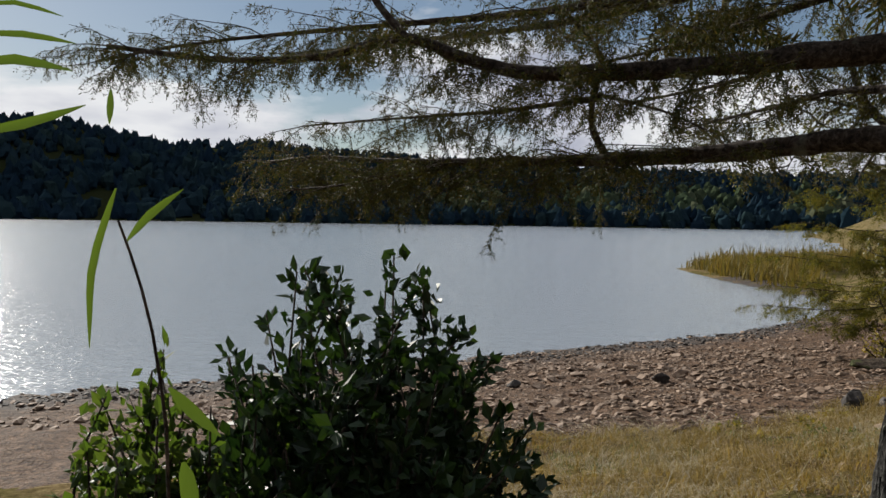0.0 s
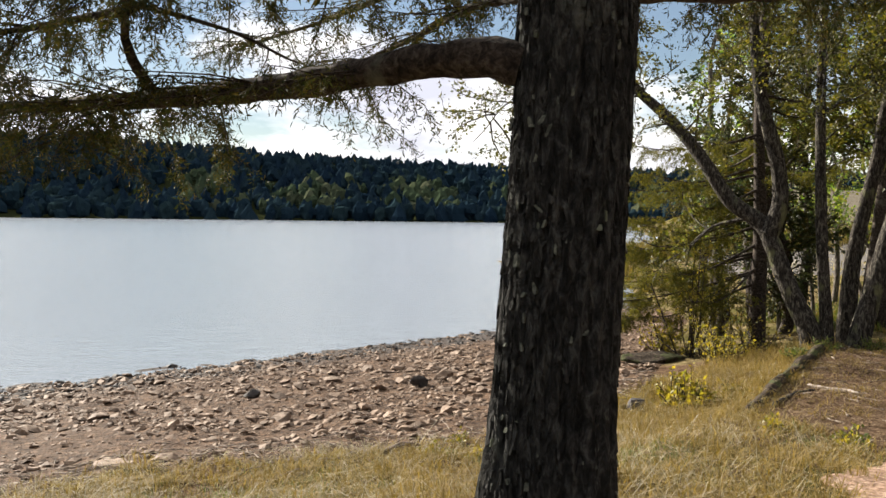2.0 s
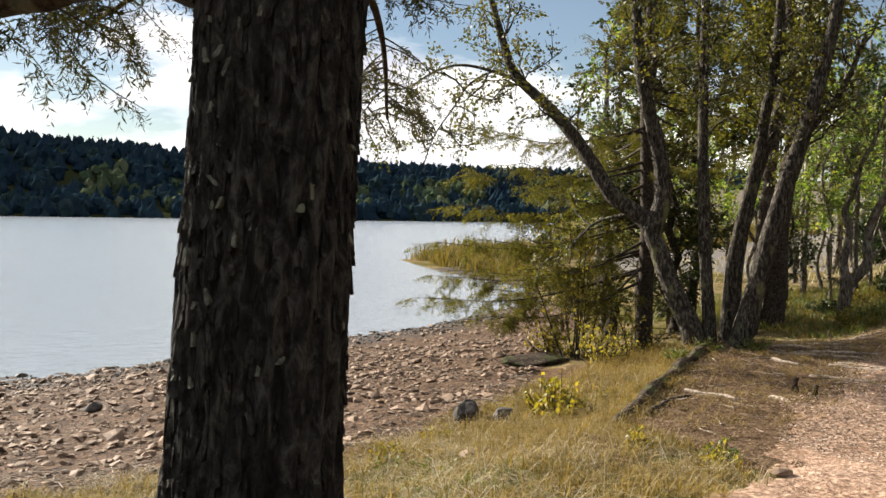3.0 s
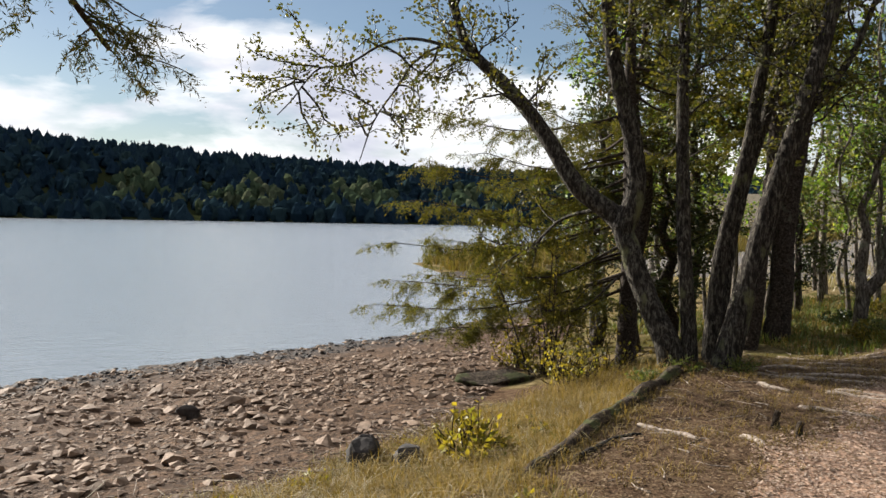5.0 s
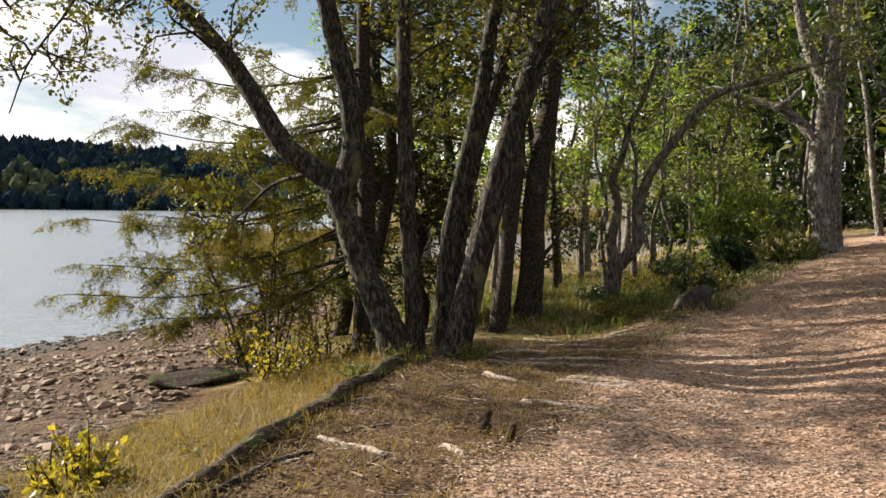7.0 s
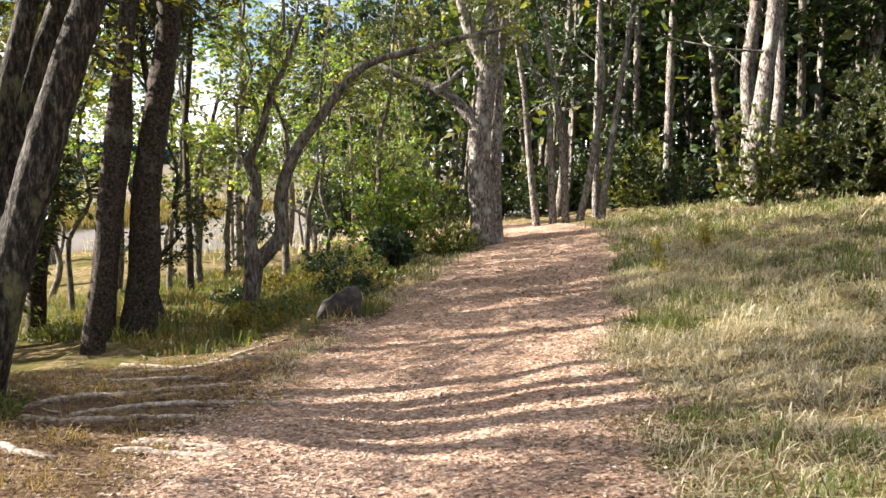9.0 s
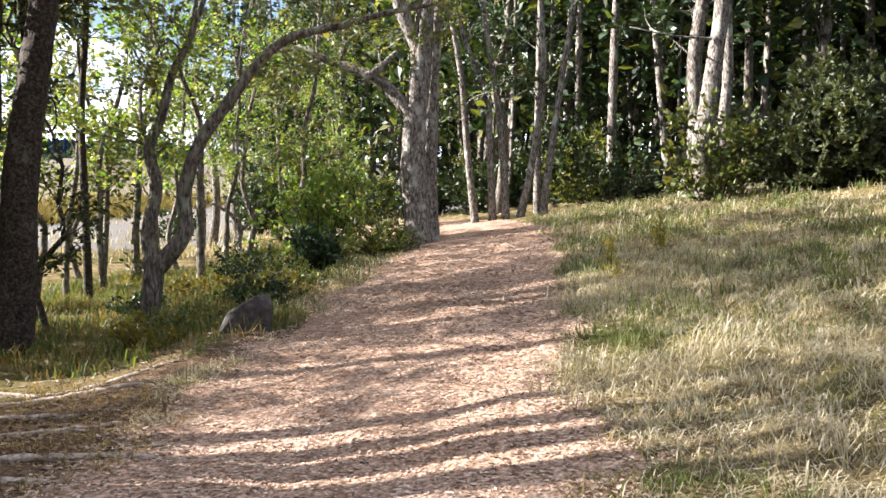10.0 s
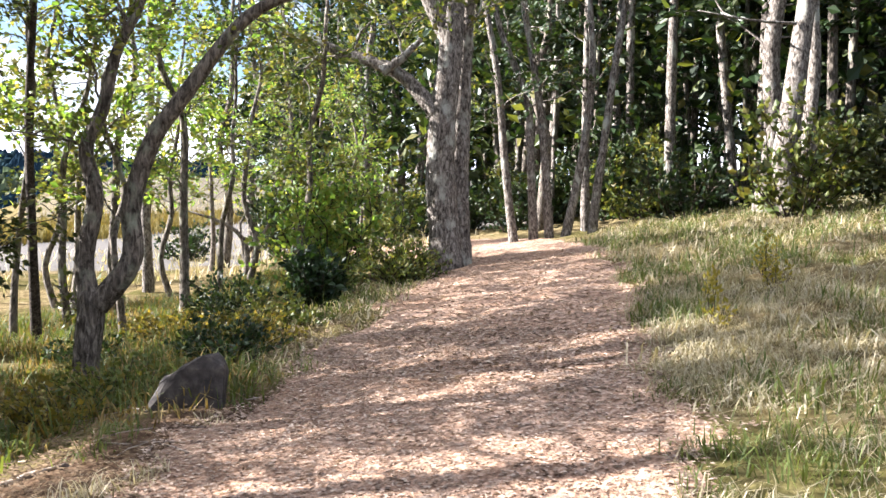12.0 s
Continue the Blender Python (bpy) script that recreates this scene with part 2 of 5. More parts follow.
def beach_material():
    m, t, o = nodes_of("beach_gravel")
    v = coords(t)
    big, mid, grit = noise_tex(t, v, 0.5, 4), noise_tex(t, v, 6.0, 8, 0.7), noise_tex(t, v, 30.0, 5, 0.7)
    vo = t.nodes.new("ShaderNodeTexVoronoi")
    vo.inputs["Scale"].default_value = 22.0
    t.links.new(v, vo.inputs["Vector"])
    c = ramp(t, mid, [(0.3, (0.035, 0.023, 0.015)), (0.5, (0.08, 0.052, 0.034)), (0.7, (0.135, 0.094, 0.064))])
    c = mixc(t, 0.7, c, ramp(t, vo.outputs["Color"], [(0.1, (0.4, 0.38, 0.36)), (0.8, (1.5, 1.42, 1.35))]), 'MULTIPLY')
    v2 = t.nodes.new("ShaderNodeTexVoronoi")
    v2.inputs["Scale"].default_value = 8.0
    t.links.new(v, v2.inputs["Vector"])
    c = mixc(t, 0.6, c, ramp(t, v2.outputs["Color"], [(0.1, (0.55, 0.52, 0.5)), (0.8, (1.4, 1.35, 1.3))]), 'MULTIPLY')
    c = mixc(t, 0.5, c, ramp(t, grit, [(0.32, (0.4, 0.38, 0.36)), (0.65, (1.3, 1.28, 1.25))]), 'MULTIPLY')
    a = t.nodes.new("ShaderNodeAttribute")
    a.attribute_name = "wet"
    c = mixc(t, a.outputs["Fac"], c, (0.05, 0.045, 0.042))
    surface(t, o, c, 0.85, mixc(t, 0.4, mixc(t, 0.5, v2.outputs["Distance"], vo.outputs["Distance"]), grit), 1.0, 0.07, 0.08)
    return m


def path_material():
    m, t, o = nodes_of("leaf_strewn_path")
    v = coords(t)
    big, fine, grit = noise_tex(t, v, 0.8, 4), noise_tex(t, v, 14.0, 6, 0.7), noise_tex(t, v, 60.0, 4, 0.7)
    vo = t.nodes.new("ShaderNodeTexVoronoi")
    vo.inputs["Scale"].default_value = 30.0
    t.links.new(v, vo.inputs["Vector"])
    c = ramp(t, fine, [(0.34, (0.11, 0.07, 0.05)), (0.5, (0.286, 0.198, 0.145)), (0.66, (0.454, 0.352, 0.277))])
    c = mixc(t, 0.5, c, ramp(t, vo.outputs["Color"], [(0.1, (0.45, 0.4, 0.36)), (0.8, (1.3, 1.2, 1.15))]), 'MULTIPLY')
    c = mixc(t, ramp(t, big, [(0.4, (0, 0, 0)), (0.7, (0.6, 0.6, 0.6))]), c, mixc(t, 1.0, c, (0.72, 0.62, 0.52), 'MULTIPLY'))
    surface(t, o, c, 0.95, mixc(t, 0.5, vo.outputs["Distance"], grit), 0.9, 0.025, 0.05)
    return m


def stone_material(name, a, b, c3):
    m, t, o = nodes_of(name)
    v = coords(t)
    oi = t.nodes.new("ShaderNodeObjectInfo")
    g = t.nodes.new("ShaderNodeNewGeometry")
    n1, n2 = noise_tex(t, v, 9.0, 6, 0.65), noise_tex(t, v, 60.0, 3)
    c = ramp(t, n1, [(0.3, a), (0.5, b), (0.72, c3)])
    tint = t.nodes.new("ShaderNodeMath")
    tint.operation = 'ADD'
    t.links.new(oi.outputs["Random"], tint.inputs[0])
    t.links.new(g.outputs["Random Per Island"], tint.inputs[1])
    tone = ramp(t, tint.outputs[0], [(0.0, (0.55, 0.53, 0.52)), (0.5, (1.0, 0.95, 0.9)), (1.0, (1.35, 1.28, 1.2))])
    surface(t, o, mixc(t, 1.0, c, tone, 'MULTIPLY'), 0.8, mixc(t, 0.5, n1, n2), 0.6, 0.01, 0.3)
    return m


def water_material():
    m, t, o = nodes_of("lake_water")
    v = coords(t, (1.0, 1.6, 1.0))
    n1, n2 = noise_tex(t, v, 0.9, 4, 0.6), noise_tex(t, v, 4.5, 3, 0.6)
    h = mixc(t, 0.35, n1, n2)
    # pale grey-blue base adds the sky brightness that the reflection lacks
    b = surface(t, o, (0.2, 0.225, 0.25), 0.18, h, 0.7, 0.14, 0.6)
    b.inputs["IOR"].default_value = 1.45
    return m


GROUND, BEACH, PATH, WATER = ground_material(), beach_material(), path_material(), water_material()
STONE = stone_material("beach_stone", (0.075, 0.052, 0.036), (0.135, 0.096, 0.068), (0.235, 0.175, 0.13))
ROCK = stone_material("dark_rock", (0.013, 0.012, 0.011), (0.032, 0.028, 0.026), (0.07, 0.062, 0.055))


# ---- mesh building ----
def mesh_of(name, verts, faces, material, smooth=False):
    """verts: n x 3 array; faces: list of integer arrays (m x 3 or m x 4)."""
    me = bpy.data.meshes.new(name)
    verts = np.asarray(verts, np.float32)
    loops = np.concatenate([f.ravel() for f in faces]).astype(np.int32)
    sizes = np.concatenate([np.full(len(f), f.shape[1]) for f in faces]).astype(np.int32)
    me.vertices.add(len(verts))
    me.vertices.foreach_set("co", verts.ravel())
    me.loops.add(len(loops))
    me.loops.foreach_set("vertex_index", loops)
    me.polygons.add(len(sizes))
    me.polygons.foreach_set("loop_start", np.concatenate([[0], np.cumsum(sizes)[:-1]]).astype(np.int32))
    me.polygons.foreach_set("loop_total", sizes)
    me.polygons.foreach_set("use_smooth", np.full(len(sizes), smooth))
    me.materials.append(material)
    me.update(calc_edges=True)
    return me


class Buf:
    """Collects vertices and faces for one mesh."""

    def __init__(self):
        self.v, self.f, self.n = [], [], 0

    def add(self, verts, *faces):
        self.v.append(np.asarray(verts, float))
        self.f += [np.asarray(f) + self.n for f in faces]
        self.n += len(verts)

    def mesh(self, name, material, smooth=False):
        return mesh_of(name, np.concatenate(self.v), self.f, material, smooth)


def part(name, data, parent, label=""):
    """A mesh (or a bmesh-made mesh) as one part under a thing."""
    ob = new(name, data)
    ob.parent = parent
    return tagged(ob, label) if label else ob


def smooth_line(pts, step=0.12):
    """Catmull-Rom through the points, at about even steps."""
    p = np.asarray(pts, float)
    if len(p) < 3:
        p = np.array([p[0], (p[0] + p[-1]) / 2, p[-1]])
    q = np.vstack([2 * p[0] - p[1], p, 2 * p[-1] - p[-2]])
    res = []
    for i in range(1, len(q) - 2):
        n = max(2, int(np.linalg.norm(q[i + 1] - q[i]) / step))
        u = np.linspace(0, 1, n, endpoint=False)[:, None]
        a, b, c, d = q[i - 1], q[i], q[i + 1], q[i + 2]
        res.append(0.5 * (2 * b + (c - a) * u + (2 * a - 5 * b + 4 * c - d) * u ** 2 + (3 * b - a - 3 * c + d) * u ** 3))
    return np.vstack([*res, p[-1:]])


def tube(buf, pts, radii, sides=8, rough=0.0, rng=None, ridge=None):
    p = np.asarray(pts, float)
    n = len(p)
    r = np.interp(np.linspace(0, 1, n), np.linspace(0, 1, len(radii)), radii)
    d = np.gradient(p, axis=0)
    d /= np.linalg.norm(d, axis=1)[:, None] + 1e-9
    ref = np.array([0.0, 1.0, 0.13]) if abs(d[:, 2]).mean() > 0.6 else np.array([0.1, 0.05, 1.0])
    a = np.cross(d, ref)
    a /= np.linalg.norm(a, axis=1)[:, None] + 1e-9
    b = np.cross(d, a)
    th = np.linspace(0, 2 * np.pi, sides, endpoint=False)
    rr = np.repeat(r[:, None], sides, 1)
    if rough and rng is not None:
        rr = rr * (1 + rough * rng.standard_normal(rr.shape))
    if ridge is not None:
        rr = rr * ridge(th[None, :], np.arange(n)[:, None] / n)
    v = p[:, None, :] + rr[..., None] * (np.cos(th)[None, :, None] * a[:, None, :] + np.sin(th)[None, :, None] * b[:, None, :])
    i = np.arange(n - 1)[:, None] * sides
    j = np.arange(sides)[None, :]
    k = (j + 1) % sides
    quads = np.stack([i + j, i + k, i + sides + k, i + sides + j], -1).reshape(-1, 4)
    tip = (n - 1) * sides
    cap = np.stack([np.full(sides - 2, tip), tip + np.arange(1, sides - 1), tip + np.arange(2, sides)], -1)
    buf.add(v.reshape(-1, 3), quads, cap)


def leaves(buf, centres, length, width, rng, along=None, flat=0.0, droop=0.0, vary=0.35):
    """Folded diamond leaves about the centres. along: directions (else random)."""
    c = np.asarray(centres, float)
    n = len(c)
    if n == 0:
        return
    d = rng.standard_normal((n, 3)) if along is None else np.asarray(along, float) + 0.35 * rng.standard_normal((n, 3))
    d[:, 2] = d[:, 2] * (1 - flat) - droop
    d /= np.linalg.norm(d, axis=1)[:, None] + 1e-9
    s = np.cross(d, rng.standard_normal((n, 3)) * (1 - flat) + np.array([0, 0, flat * 2.0]))
    s /= np.linalg.norm(s, axis=1)[:, None] + 1e-9
    u = np.cross(s, d)
    k = (1 + vary * rng.uniform(-1, 1, n))[:, None]
    L, W = length * k, width * k
    v = np.stack([c, c + d * L * 0.45 + s * W * 0.5 + u * W * 0.15, c + d * L, c + d * L * 0.45 - s * W * 0.5 + u * W * 0.15], 1)
    buf.add(v.reshape(-1, 3), np.arange(n * 4).reshape(n, 4))


def wander(start, way, length, rng, steps=7, bend=0.25, lift=0.0):
    """A crooked line that starts at start and goes way."""
    d = np.asarray(way, float)
    d = d / np.linalg.norm(d)
    p = [np.asarray(start, float)]
    for _ in range(steps):
        d = d + bend * rng.standard_normal(3) + np.array([0, 0, lift])
        d /= np.linalg.norm(d)
        p.append(p[-1] + d * length / steps)
    return np.array(p)


def branch_out(lines, rng, buf, per_metre=2.5, length=1.2, radius=0.02, lift=0.03, start=0.3, levels=2, bend=0.25, spread=1.0, sides=5, up=0.2):
    """Side branches off the lines, and twigs off those; returns the outermost lines."""
    tips = []
    for line in lines:
        p = np.asarray(line, float)
        seg = np.linalg.norm(np.diff(p, axis=0), axis=1)
        total = seg.sum()
        count = max(1, int(total * (1 - start) * per_metre))
        for _ in range(count):
            u = rng.uniform(start, 1.0)
            i = min(len(p) - 2, int(u * (len(p) - 1)))
            axis = p[i + 1] - p[i]
            axis /= np.linalg.norm(axis) + 1e-9
            side = rng.standard_normal(3)
            side -= side.dot(axis) * axis
            side /= np.linalg.norm(side) + 1e-9
            w = axis * 0.45 + side * spread + np.array([0, 0, up])
            ln = length * rng.uniform(0.5, 1.1) * (1.15 - 0.5 * u)
            q = wander(p[i], w, ln, rng, 6 if sides > 4 else 3, bend, lift)
            tube(buf, q, [radius * rng.uniform(0.7, 1.1), radius * 0.3], sides)
            tips.append(q)
    if levels > 1:
        return tips + branch_out(tips, rng, buf, per_metre * 1.6, length * 0.45, radius * 0.45, lift, 0.25, levels - 1, bend, spread, max(3, sides - 2), up)
    return tips


def along_lines(lines, per_metre, rng, start=0.3, jitter=0.06):
    """Points and directions spread along the lines."""
    cs, ds = [], []
    for p in lines:
        n = max(1, int(np.linalg.norm(p[-1] - p[0]) * per_metre))
        u = rng.uniform(start, 1, n) * (len(p) - 1)
        i = np.minimum(len(p) - 2, u.astype(int))
        f = (u - i)[:, None]
        cs.append(p[i] * (1 - f) + p[i + 1] * f + jitter * rng.standard_normal((n, 3)))
        ds.append((p[i + 1] - p[i]) / (np.linalg.norm(p[i + 1] - p[i], axis=1)[:, None] + 1e-9))
    return np.vstack(cs), np.vstack(ds)


# ---- the lie of the land ----
WATER_Z = -2.3


def shore_y(x):
    return np.interp(x, [-80, -9.0, 2.3, 10.6, 16, 20, 26, 60, 160], [-8, 18.0, 25.0, 31.0, 37, 46, 62, 85, 130])


def log_line(x, y):
    """Distance to the landward side of the bank's edge, and along it."""
    return 0.75 * (x - 7.43) - 0.66 * (y - 11.93), 0.66 * (x - 7.43) + 0.75 * (y - 11.93)


def lumps(x, y):
    return 0.025 * np.sin(2.1 * x + 1.3 * np.sin(1.7 * y)) * np.sin(2.6 * y + 0.9 * x) + 0.012 * np.sin(5.3 * x - 3.1 * y) * np.sin(4.7 * y + 2.2 * x)


def smooth01(a, lo, hi):
    u = np.clip((a - lo) / (hi - lo), 0, 1)
    return u * u * (3 - 2 * u)


def ground_z(x, y):
    x, y = np.asarray(x, float), np.asarray(y, float)
    s, t = log_line(x, y)
    terrace = -0.93 + np.where(t > 0, 0.022 * np.minimum(t, 14), -0.075 * np.maximum(t, -30)) + 0.02 * np.clip(s, 0, 40) + 0.14 * np.clip(s - 4, 0, 40)
    terrace = terrace - 0.42 * smooth01(t, 5.5, 10) * (1 - smooth01(s, 1.4, 3.6))        # falls away towards the lake past the alders
    d = (shore_y(x) - y) * 0.87
    beach = WATER_Z + 0.078 * np.clip(d, -60, 14)
    slope = terrace - 0.22 * np.maximum(-s, 0) - 0.12 / (1 + np.exp(np.clip(8 * s, -40, 40)))
    near = np.where(s > 0, terrace, 0.5 * (beach + slope + np.sqrt((beach - slope) ** 2 + 0.01)))
    # grassy spit across the inlet
    spit = WATER_Z - 0.5 + 1.15 * np.exp(-(((x - 42) / 24) ** 4)) * np.exp(-((y - 68 - 0.35 * (x - 40)) / 23) ** 4)
    near = np.maximum(near, np.where(y > shore_y(x), spit, -99))
    # pale marsh meadow beyond the inlet, rising slowly away from the lake
    mr, maz = np.hypot(x - 8, y - 8), np.degrees(np.arctan2(x - 8, y - 8))
    meadow = WATER_Z + 0.25 + 0.5 * smooth01(mr, 30, 60) + 0.062 * np.clip(mr - 85, 0, 200)
    side = smooth01(maz, 22, 28) * smooth01(mr, 22, 34) * (1 - smooth01(maz, 58, 70))
    near = np.where((y > 8) & (meadow > near), near + (meadow - near) * side, near)
    # wooded hills on the far shore
    r, az = np.hypot(x, y), np.degrees(np.arctan2(x, y))
    crest = np.interp(az, [-60, -30, -22, -17, -12, -5, 0, 14, 25, 45, 80], [70, 78, 74, 58, 62, 54, 49, 39, 36, 30, 30])
    u = np.clip((r - 600) / 260, 0, 1)
    far = WATER_Z - 6 + (crest + 6) * u * u * (3 - 2 * u) + np.clip((r - 590) / 14, 0, 1) * 6.6
    hummock = np.sin(5.1 * x + 1.7 * np.sin(3.3 * y)) * np.sin(4.3 * y + 1.1 * np.sin(2.9 * x)) * smooth01(path_distance(x, y), 1.9, 2.9)
    hummock = hummock * np.where(s > 3, 0.075, 0.03 * (s < -0.6) * (t < 6)) * (r < 60)
    return np.where((r > 420) & (y > 0), np.maximum(far, np.where(az > 40, near, -99)), near) + lumps(x, y) + hummock


def spread(lo, hi, near_step, out, growth=1.25):
    mid = np.arange(lo, hi + near_step / 2, near_step)
    step, a, b = near_step, [lo], [hi]
    while a[-1] > -out:
        step *= growth
        step = min(step, 18) if abs(a[-1]) < 980 else step
        a.append(a[-1] - step)
    step = near_step
    while b[-1] < out:
        step *= growth
        step = min(step, 18) if abs(b[-1]) < 980 else step
        b.append(b[-1] + step)
    return np.concatenate([a[:0:-1], mid, b[1:]])


def sheet(xs, ys, keep=None, lift=0.0):
    X, Y = np.meshgrid(xs, ys, indexing="ij")
    Z = ground_z(X, Y) + lift
    ny = len(ys)
    i = (np.arange(len(xs) - 1)[:, None] * ny + np.arange(ny - 1)[None, :]).ravel()
    f = np.stack([i, i + ny, i + ny + 1, i + 1], -1)
    v = np.stack([X, Y, Z], -1).reshape(-1, 3)
    if keep is not None:
        f = f[keep(v[f].mean(1))]
        used = np.unique(f)
        back = np.zeros(len(v), int)
        back[used] = np.arange(len(used))
        v, f = v[used], back[f]
    return v, f


PATH_LINE = np.array([(-6.0, -9.0), (2.0, 0.5), (5.2, 4.4), (7.9, 7.4), (10.8, 10.3), (12.7, 11.92), (14.05, 12.95), (15.45, 14.0), (18.0, 15.55), (21.5, 17.7), (24.7, 19.9), (28.0, 22.6), (31.0, 27.0), (33.0, 34.0)])


def path_distance(x, y):
    best = np.full(np.shape(x), 1e9)
    for a, b in zip(PATH_LINE[:-1], PATH_LINE[1:]):
        d = b - a
        u = np.clip(((x - a[0]) * d[0] + (y - a[1]) * d[1]) / d.dot(d), 0, 1)
        best = np.minimum(best, np.hypot(x - a[0] - u * d[0], y - a[1] - u * d[1]))
    return best


def ragged(x, y):
    return 0.35 * np.sin(1.9 * x + 0.7 * y) * np.sin(1.3 * y - 0.5 * x) + 0.18 * np.sin(6.1 * x + 2.0 * y) * np.sin(5.2 * y) + 0.1 * np.sin(17 * x) * np.sin(15 * y + 3 * x)


def path_inside(x, y):
    """Metres inside the path's ragged edge (negative: outside)."""
    return 1.6 - path_distance(x, y) - 0.55 * ragged(x, y)


def grass_edge(x):
    """The y at which the lakeside grass gives way to the beach."""
    return np.interp(x, [-20, -6, -1.5, 0.3, 2.1, 3.9, 5.9, 7.3, 9.2, 11.0, 12.5, 15, 18, 28, 40], [6, 9.6, 11.0, 12.3, 12.2, 12.1, 13.2, 14.9, 18.0, 21.5, 24.5, 29, 40, 74, 110])


def beach_inside(x, y):
    return 0.8 * (y - grass_edge(x)) - 0.6 * ragged(x, y)


gx, gy = spread(-9, 36, 0.2, 2600), spread(-4, 40, 0.2, 2600)
gv, gf = sheet(gx, gy)
ground_mesh = mesh_of("ground", gv, [gf], GROUND, True)
gs, gt = log_line(gv[:, 0], gv[:, 1])
soil = smooth01(gs, 0.0, 0.6) * (1 - smooth01(path_distance(gv[:, 0], gv[:, 1]), 1.6, 3.2) * smooth01(gt, 7, 10)) * smooth01(gt, -4, -1) * (1 - smooth01(gt, 9, 12)) * (1 - smooth01(gs, 4.4, 5.4))
soil = np.maximum(soil, 0.75 * smooth01(np.sin(1.4 * gv[:, 0] + 0.8 * gv[:, 1]) * np.sin(1.1 * gv[:, 1] - 1.2 * gv[:, 0]), 0.15, 0.6) * (gv[:, 0] < 12) * (gv[:, 1] < 18) * (gs < 1.0))
soil = np.maximum(soil, (np.abs(gs + 1) < 1.2) * (gt > 5) * (gt < 9) * 0.5)
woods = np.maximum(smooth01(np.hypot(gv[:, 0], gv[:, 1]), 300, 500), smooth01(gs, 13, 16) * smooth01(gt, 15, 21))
md, maz = np.hypot(gv[:, 0] - 8, gv[:, 1] - 8), np.degrees(np.arctan2(gv[:, 0] - 8, gv[:, 1] - 8))
mud = smooth01(md, 34, 42) * smooth01(maz, 22, 26) * (1 - smooth01(maz, 52, 60)) * (gv[:, 1] > 10) * (1 - 0.5 * smooth01(md, 85, 110))
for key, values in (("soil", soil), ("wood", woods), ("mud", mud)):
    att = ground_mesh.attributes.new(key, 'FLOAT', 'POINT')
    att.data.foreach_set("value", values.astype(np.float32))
ground = tagged(new("ground", ground_mesh), "uneven grassy ground with bare soil under the trees", "ground", kind="structure")

def draped(name, xs, ys, inside, height, material):
    """A sheet that lies a little over the ground and dives under it at its ragged edge."""
    v, f = sheet(xs, ys, lambda c: (inside(c[:, 0], c[:, 1]) > -0.35) & (c[:, 2] > WATER_Z - 0.3))
    v[:, 2] += np.clip(inside(v[:, 0], v[:, 1]) * 0.14, -0.04, height)
    return mesh_of(name, v, [f], material, True)


beach_mesh = draped("beach", np.arange(-14, 46, 0.15), np.arange(7, 62, 0.15), beach_inside, 0.02, BEACH)
bz = np.empty(len(beach_mesh.vertices) * 3, np.float32)
beach_mesh.vertices.foreach_get("co", bz)
att = beach_mesh.attributes.new("wet", 'FLOAT', 'POINT')
att.data.foreach_set("value", (0.8 * (1 - smooth01(bz[2::3], WATER_Z + 0.08, WATER_Z + 0.3))).astype(np.float32))
beach = tagged(new("beach", beach_mesh), "stony reddish-brown gravel beach at the lake's edge", "beach", kind="structure")

path = tagged(new("path", draped("path", np.arange(-6, 35, 0.1), np.arange(-8, 35, 0.1), path_inside, 0.02, PATH)), "footpath strewn with pinkish brown fallen leaves", "path", kind="structure")

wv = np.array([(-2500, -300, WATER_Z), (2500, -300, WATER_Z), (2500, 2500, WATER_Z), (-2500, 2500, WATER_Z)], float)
water = tagged(new("water", mesh_of("water", wv, [np.array([[0, 1, 2, 3]])], WATER)), "lake with small wind ripples, pale sky reflection put into its grey-blue colour", "water", kind="structure")


def gz(x, y):
    return float(ground_z(x, y))


# ---- trees ----
def tree(name, label, stems, material, leaf_material, rng, base, group="", side=(2.5, 1.2, 0.02), leaf=(0.07, 0.045), density=22, start=0.35, levels=2, sides=12, limbs=(), flat=0.2, droop=0.15, stem_name="trunk", up=0.2, spread_out=1.0, ridge=None, category="tree"):
    """stems, limbs: (points, radius at the foot, radius at the end) in the world; all is moved to stand on an empty at base."""
    root = tagged(new(name), label, category, group)
    root.location = base
    b0 = np.array(base)
    lines = []
    for kind, group_of in ((stem_name, stems), ("limb", limbs)):
        for pts, r0, r1 in group_of:
            p = smooth_line(np.asarray(pts, float) - b0, 0.08 if sides > 14 else 0.3)
            buf = Buf()
            foot = [r0 * 1.35, r0 * 1.08, r0] if kind == stem_name else [r0 * 1.25, r0]
            tube(buf, p, [*foot, *np.linspace(r0, r1, 7)[1:]], sides, 0.025, rng, ridge)
            part(kind, buf.mesh(kind, material, True), root)
            lines.append(p)
    if side:
        buf = Buf()
        tips = branch_out(lines, rng, buf, side[0], side[1], side[2], 0.03, start, levels, 0.28, spread_out, 5, up)
        tagged(part("branchwork", buf.mesh("branchwork", material, True), root), kind="stuff")
        if leaf_material:
            c, d = along_lines(tips, density, rng)
            buf = Buf()
            leaves(buf, c, leaf[0], leaf[1], rng, d, flat, droop)
            tagged(part("crown", buf.mesh("crown", leaf_material), root), kind="stuff")
    return root


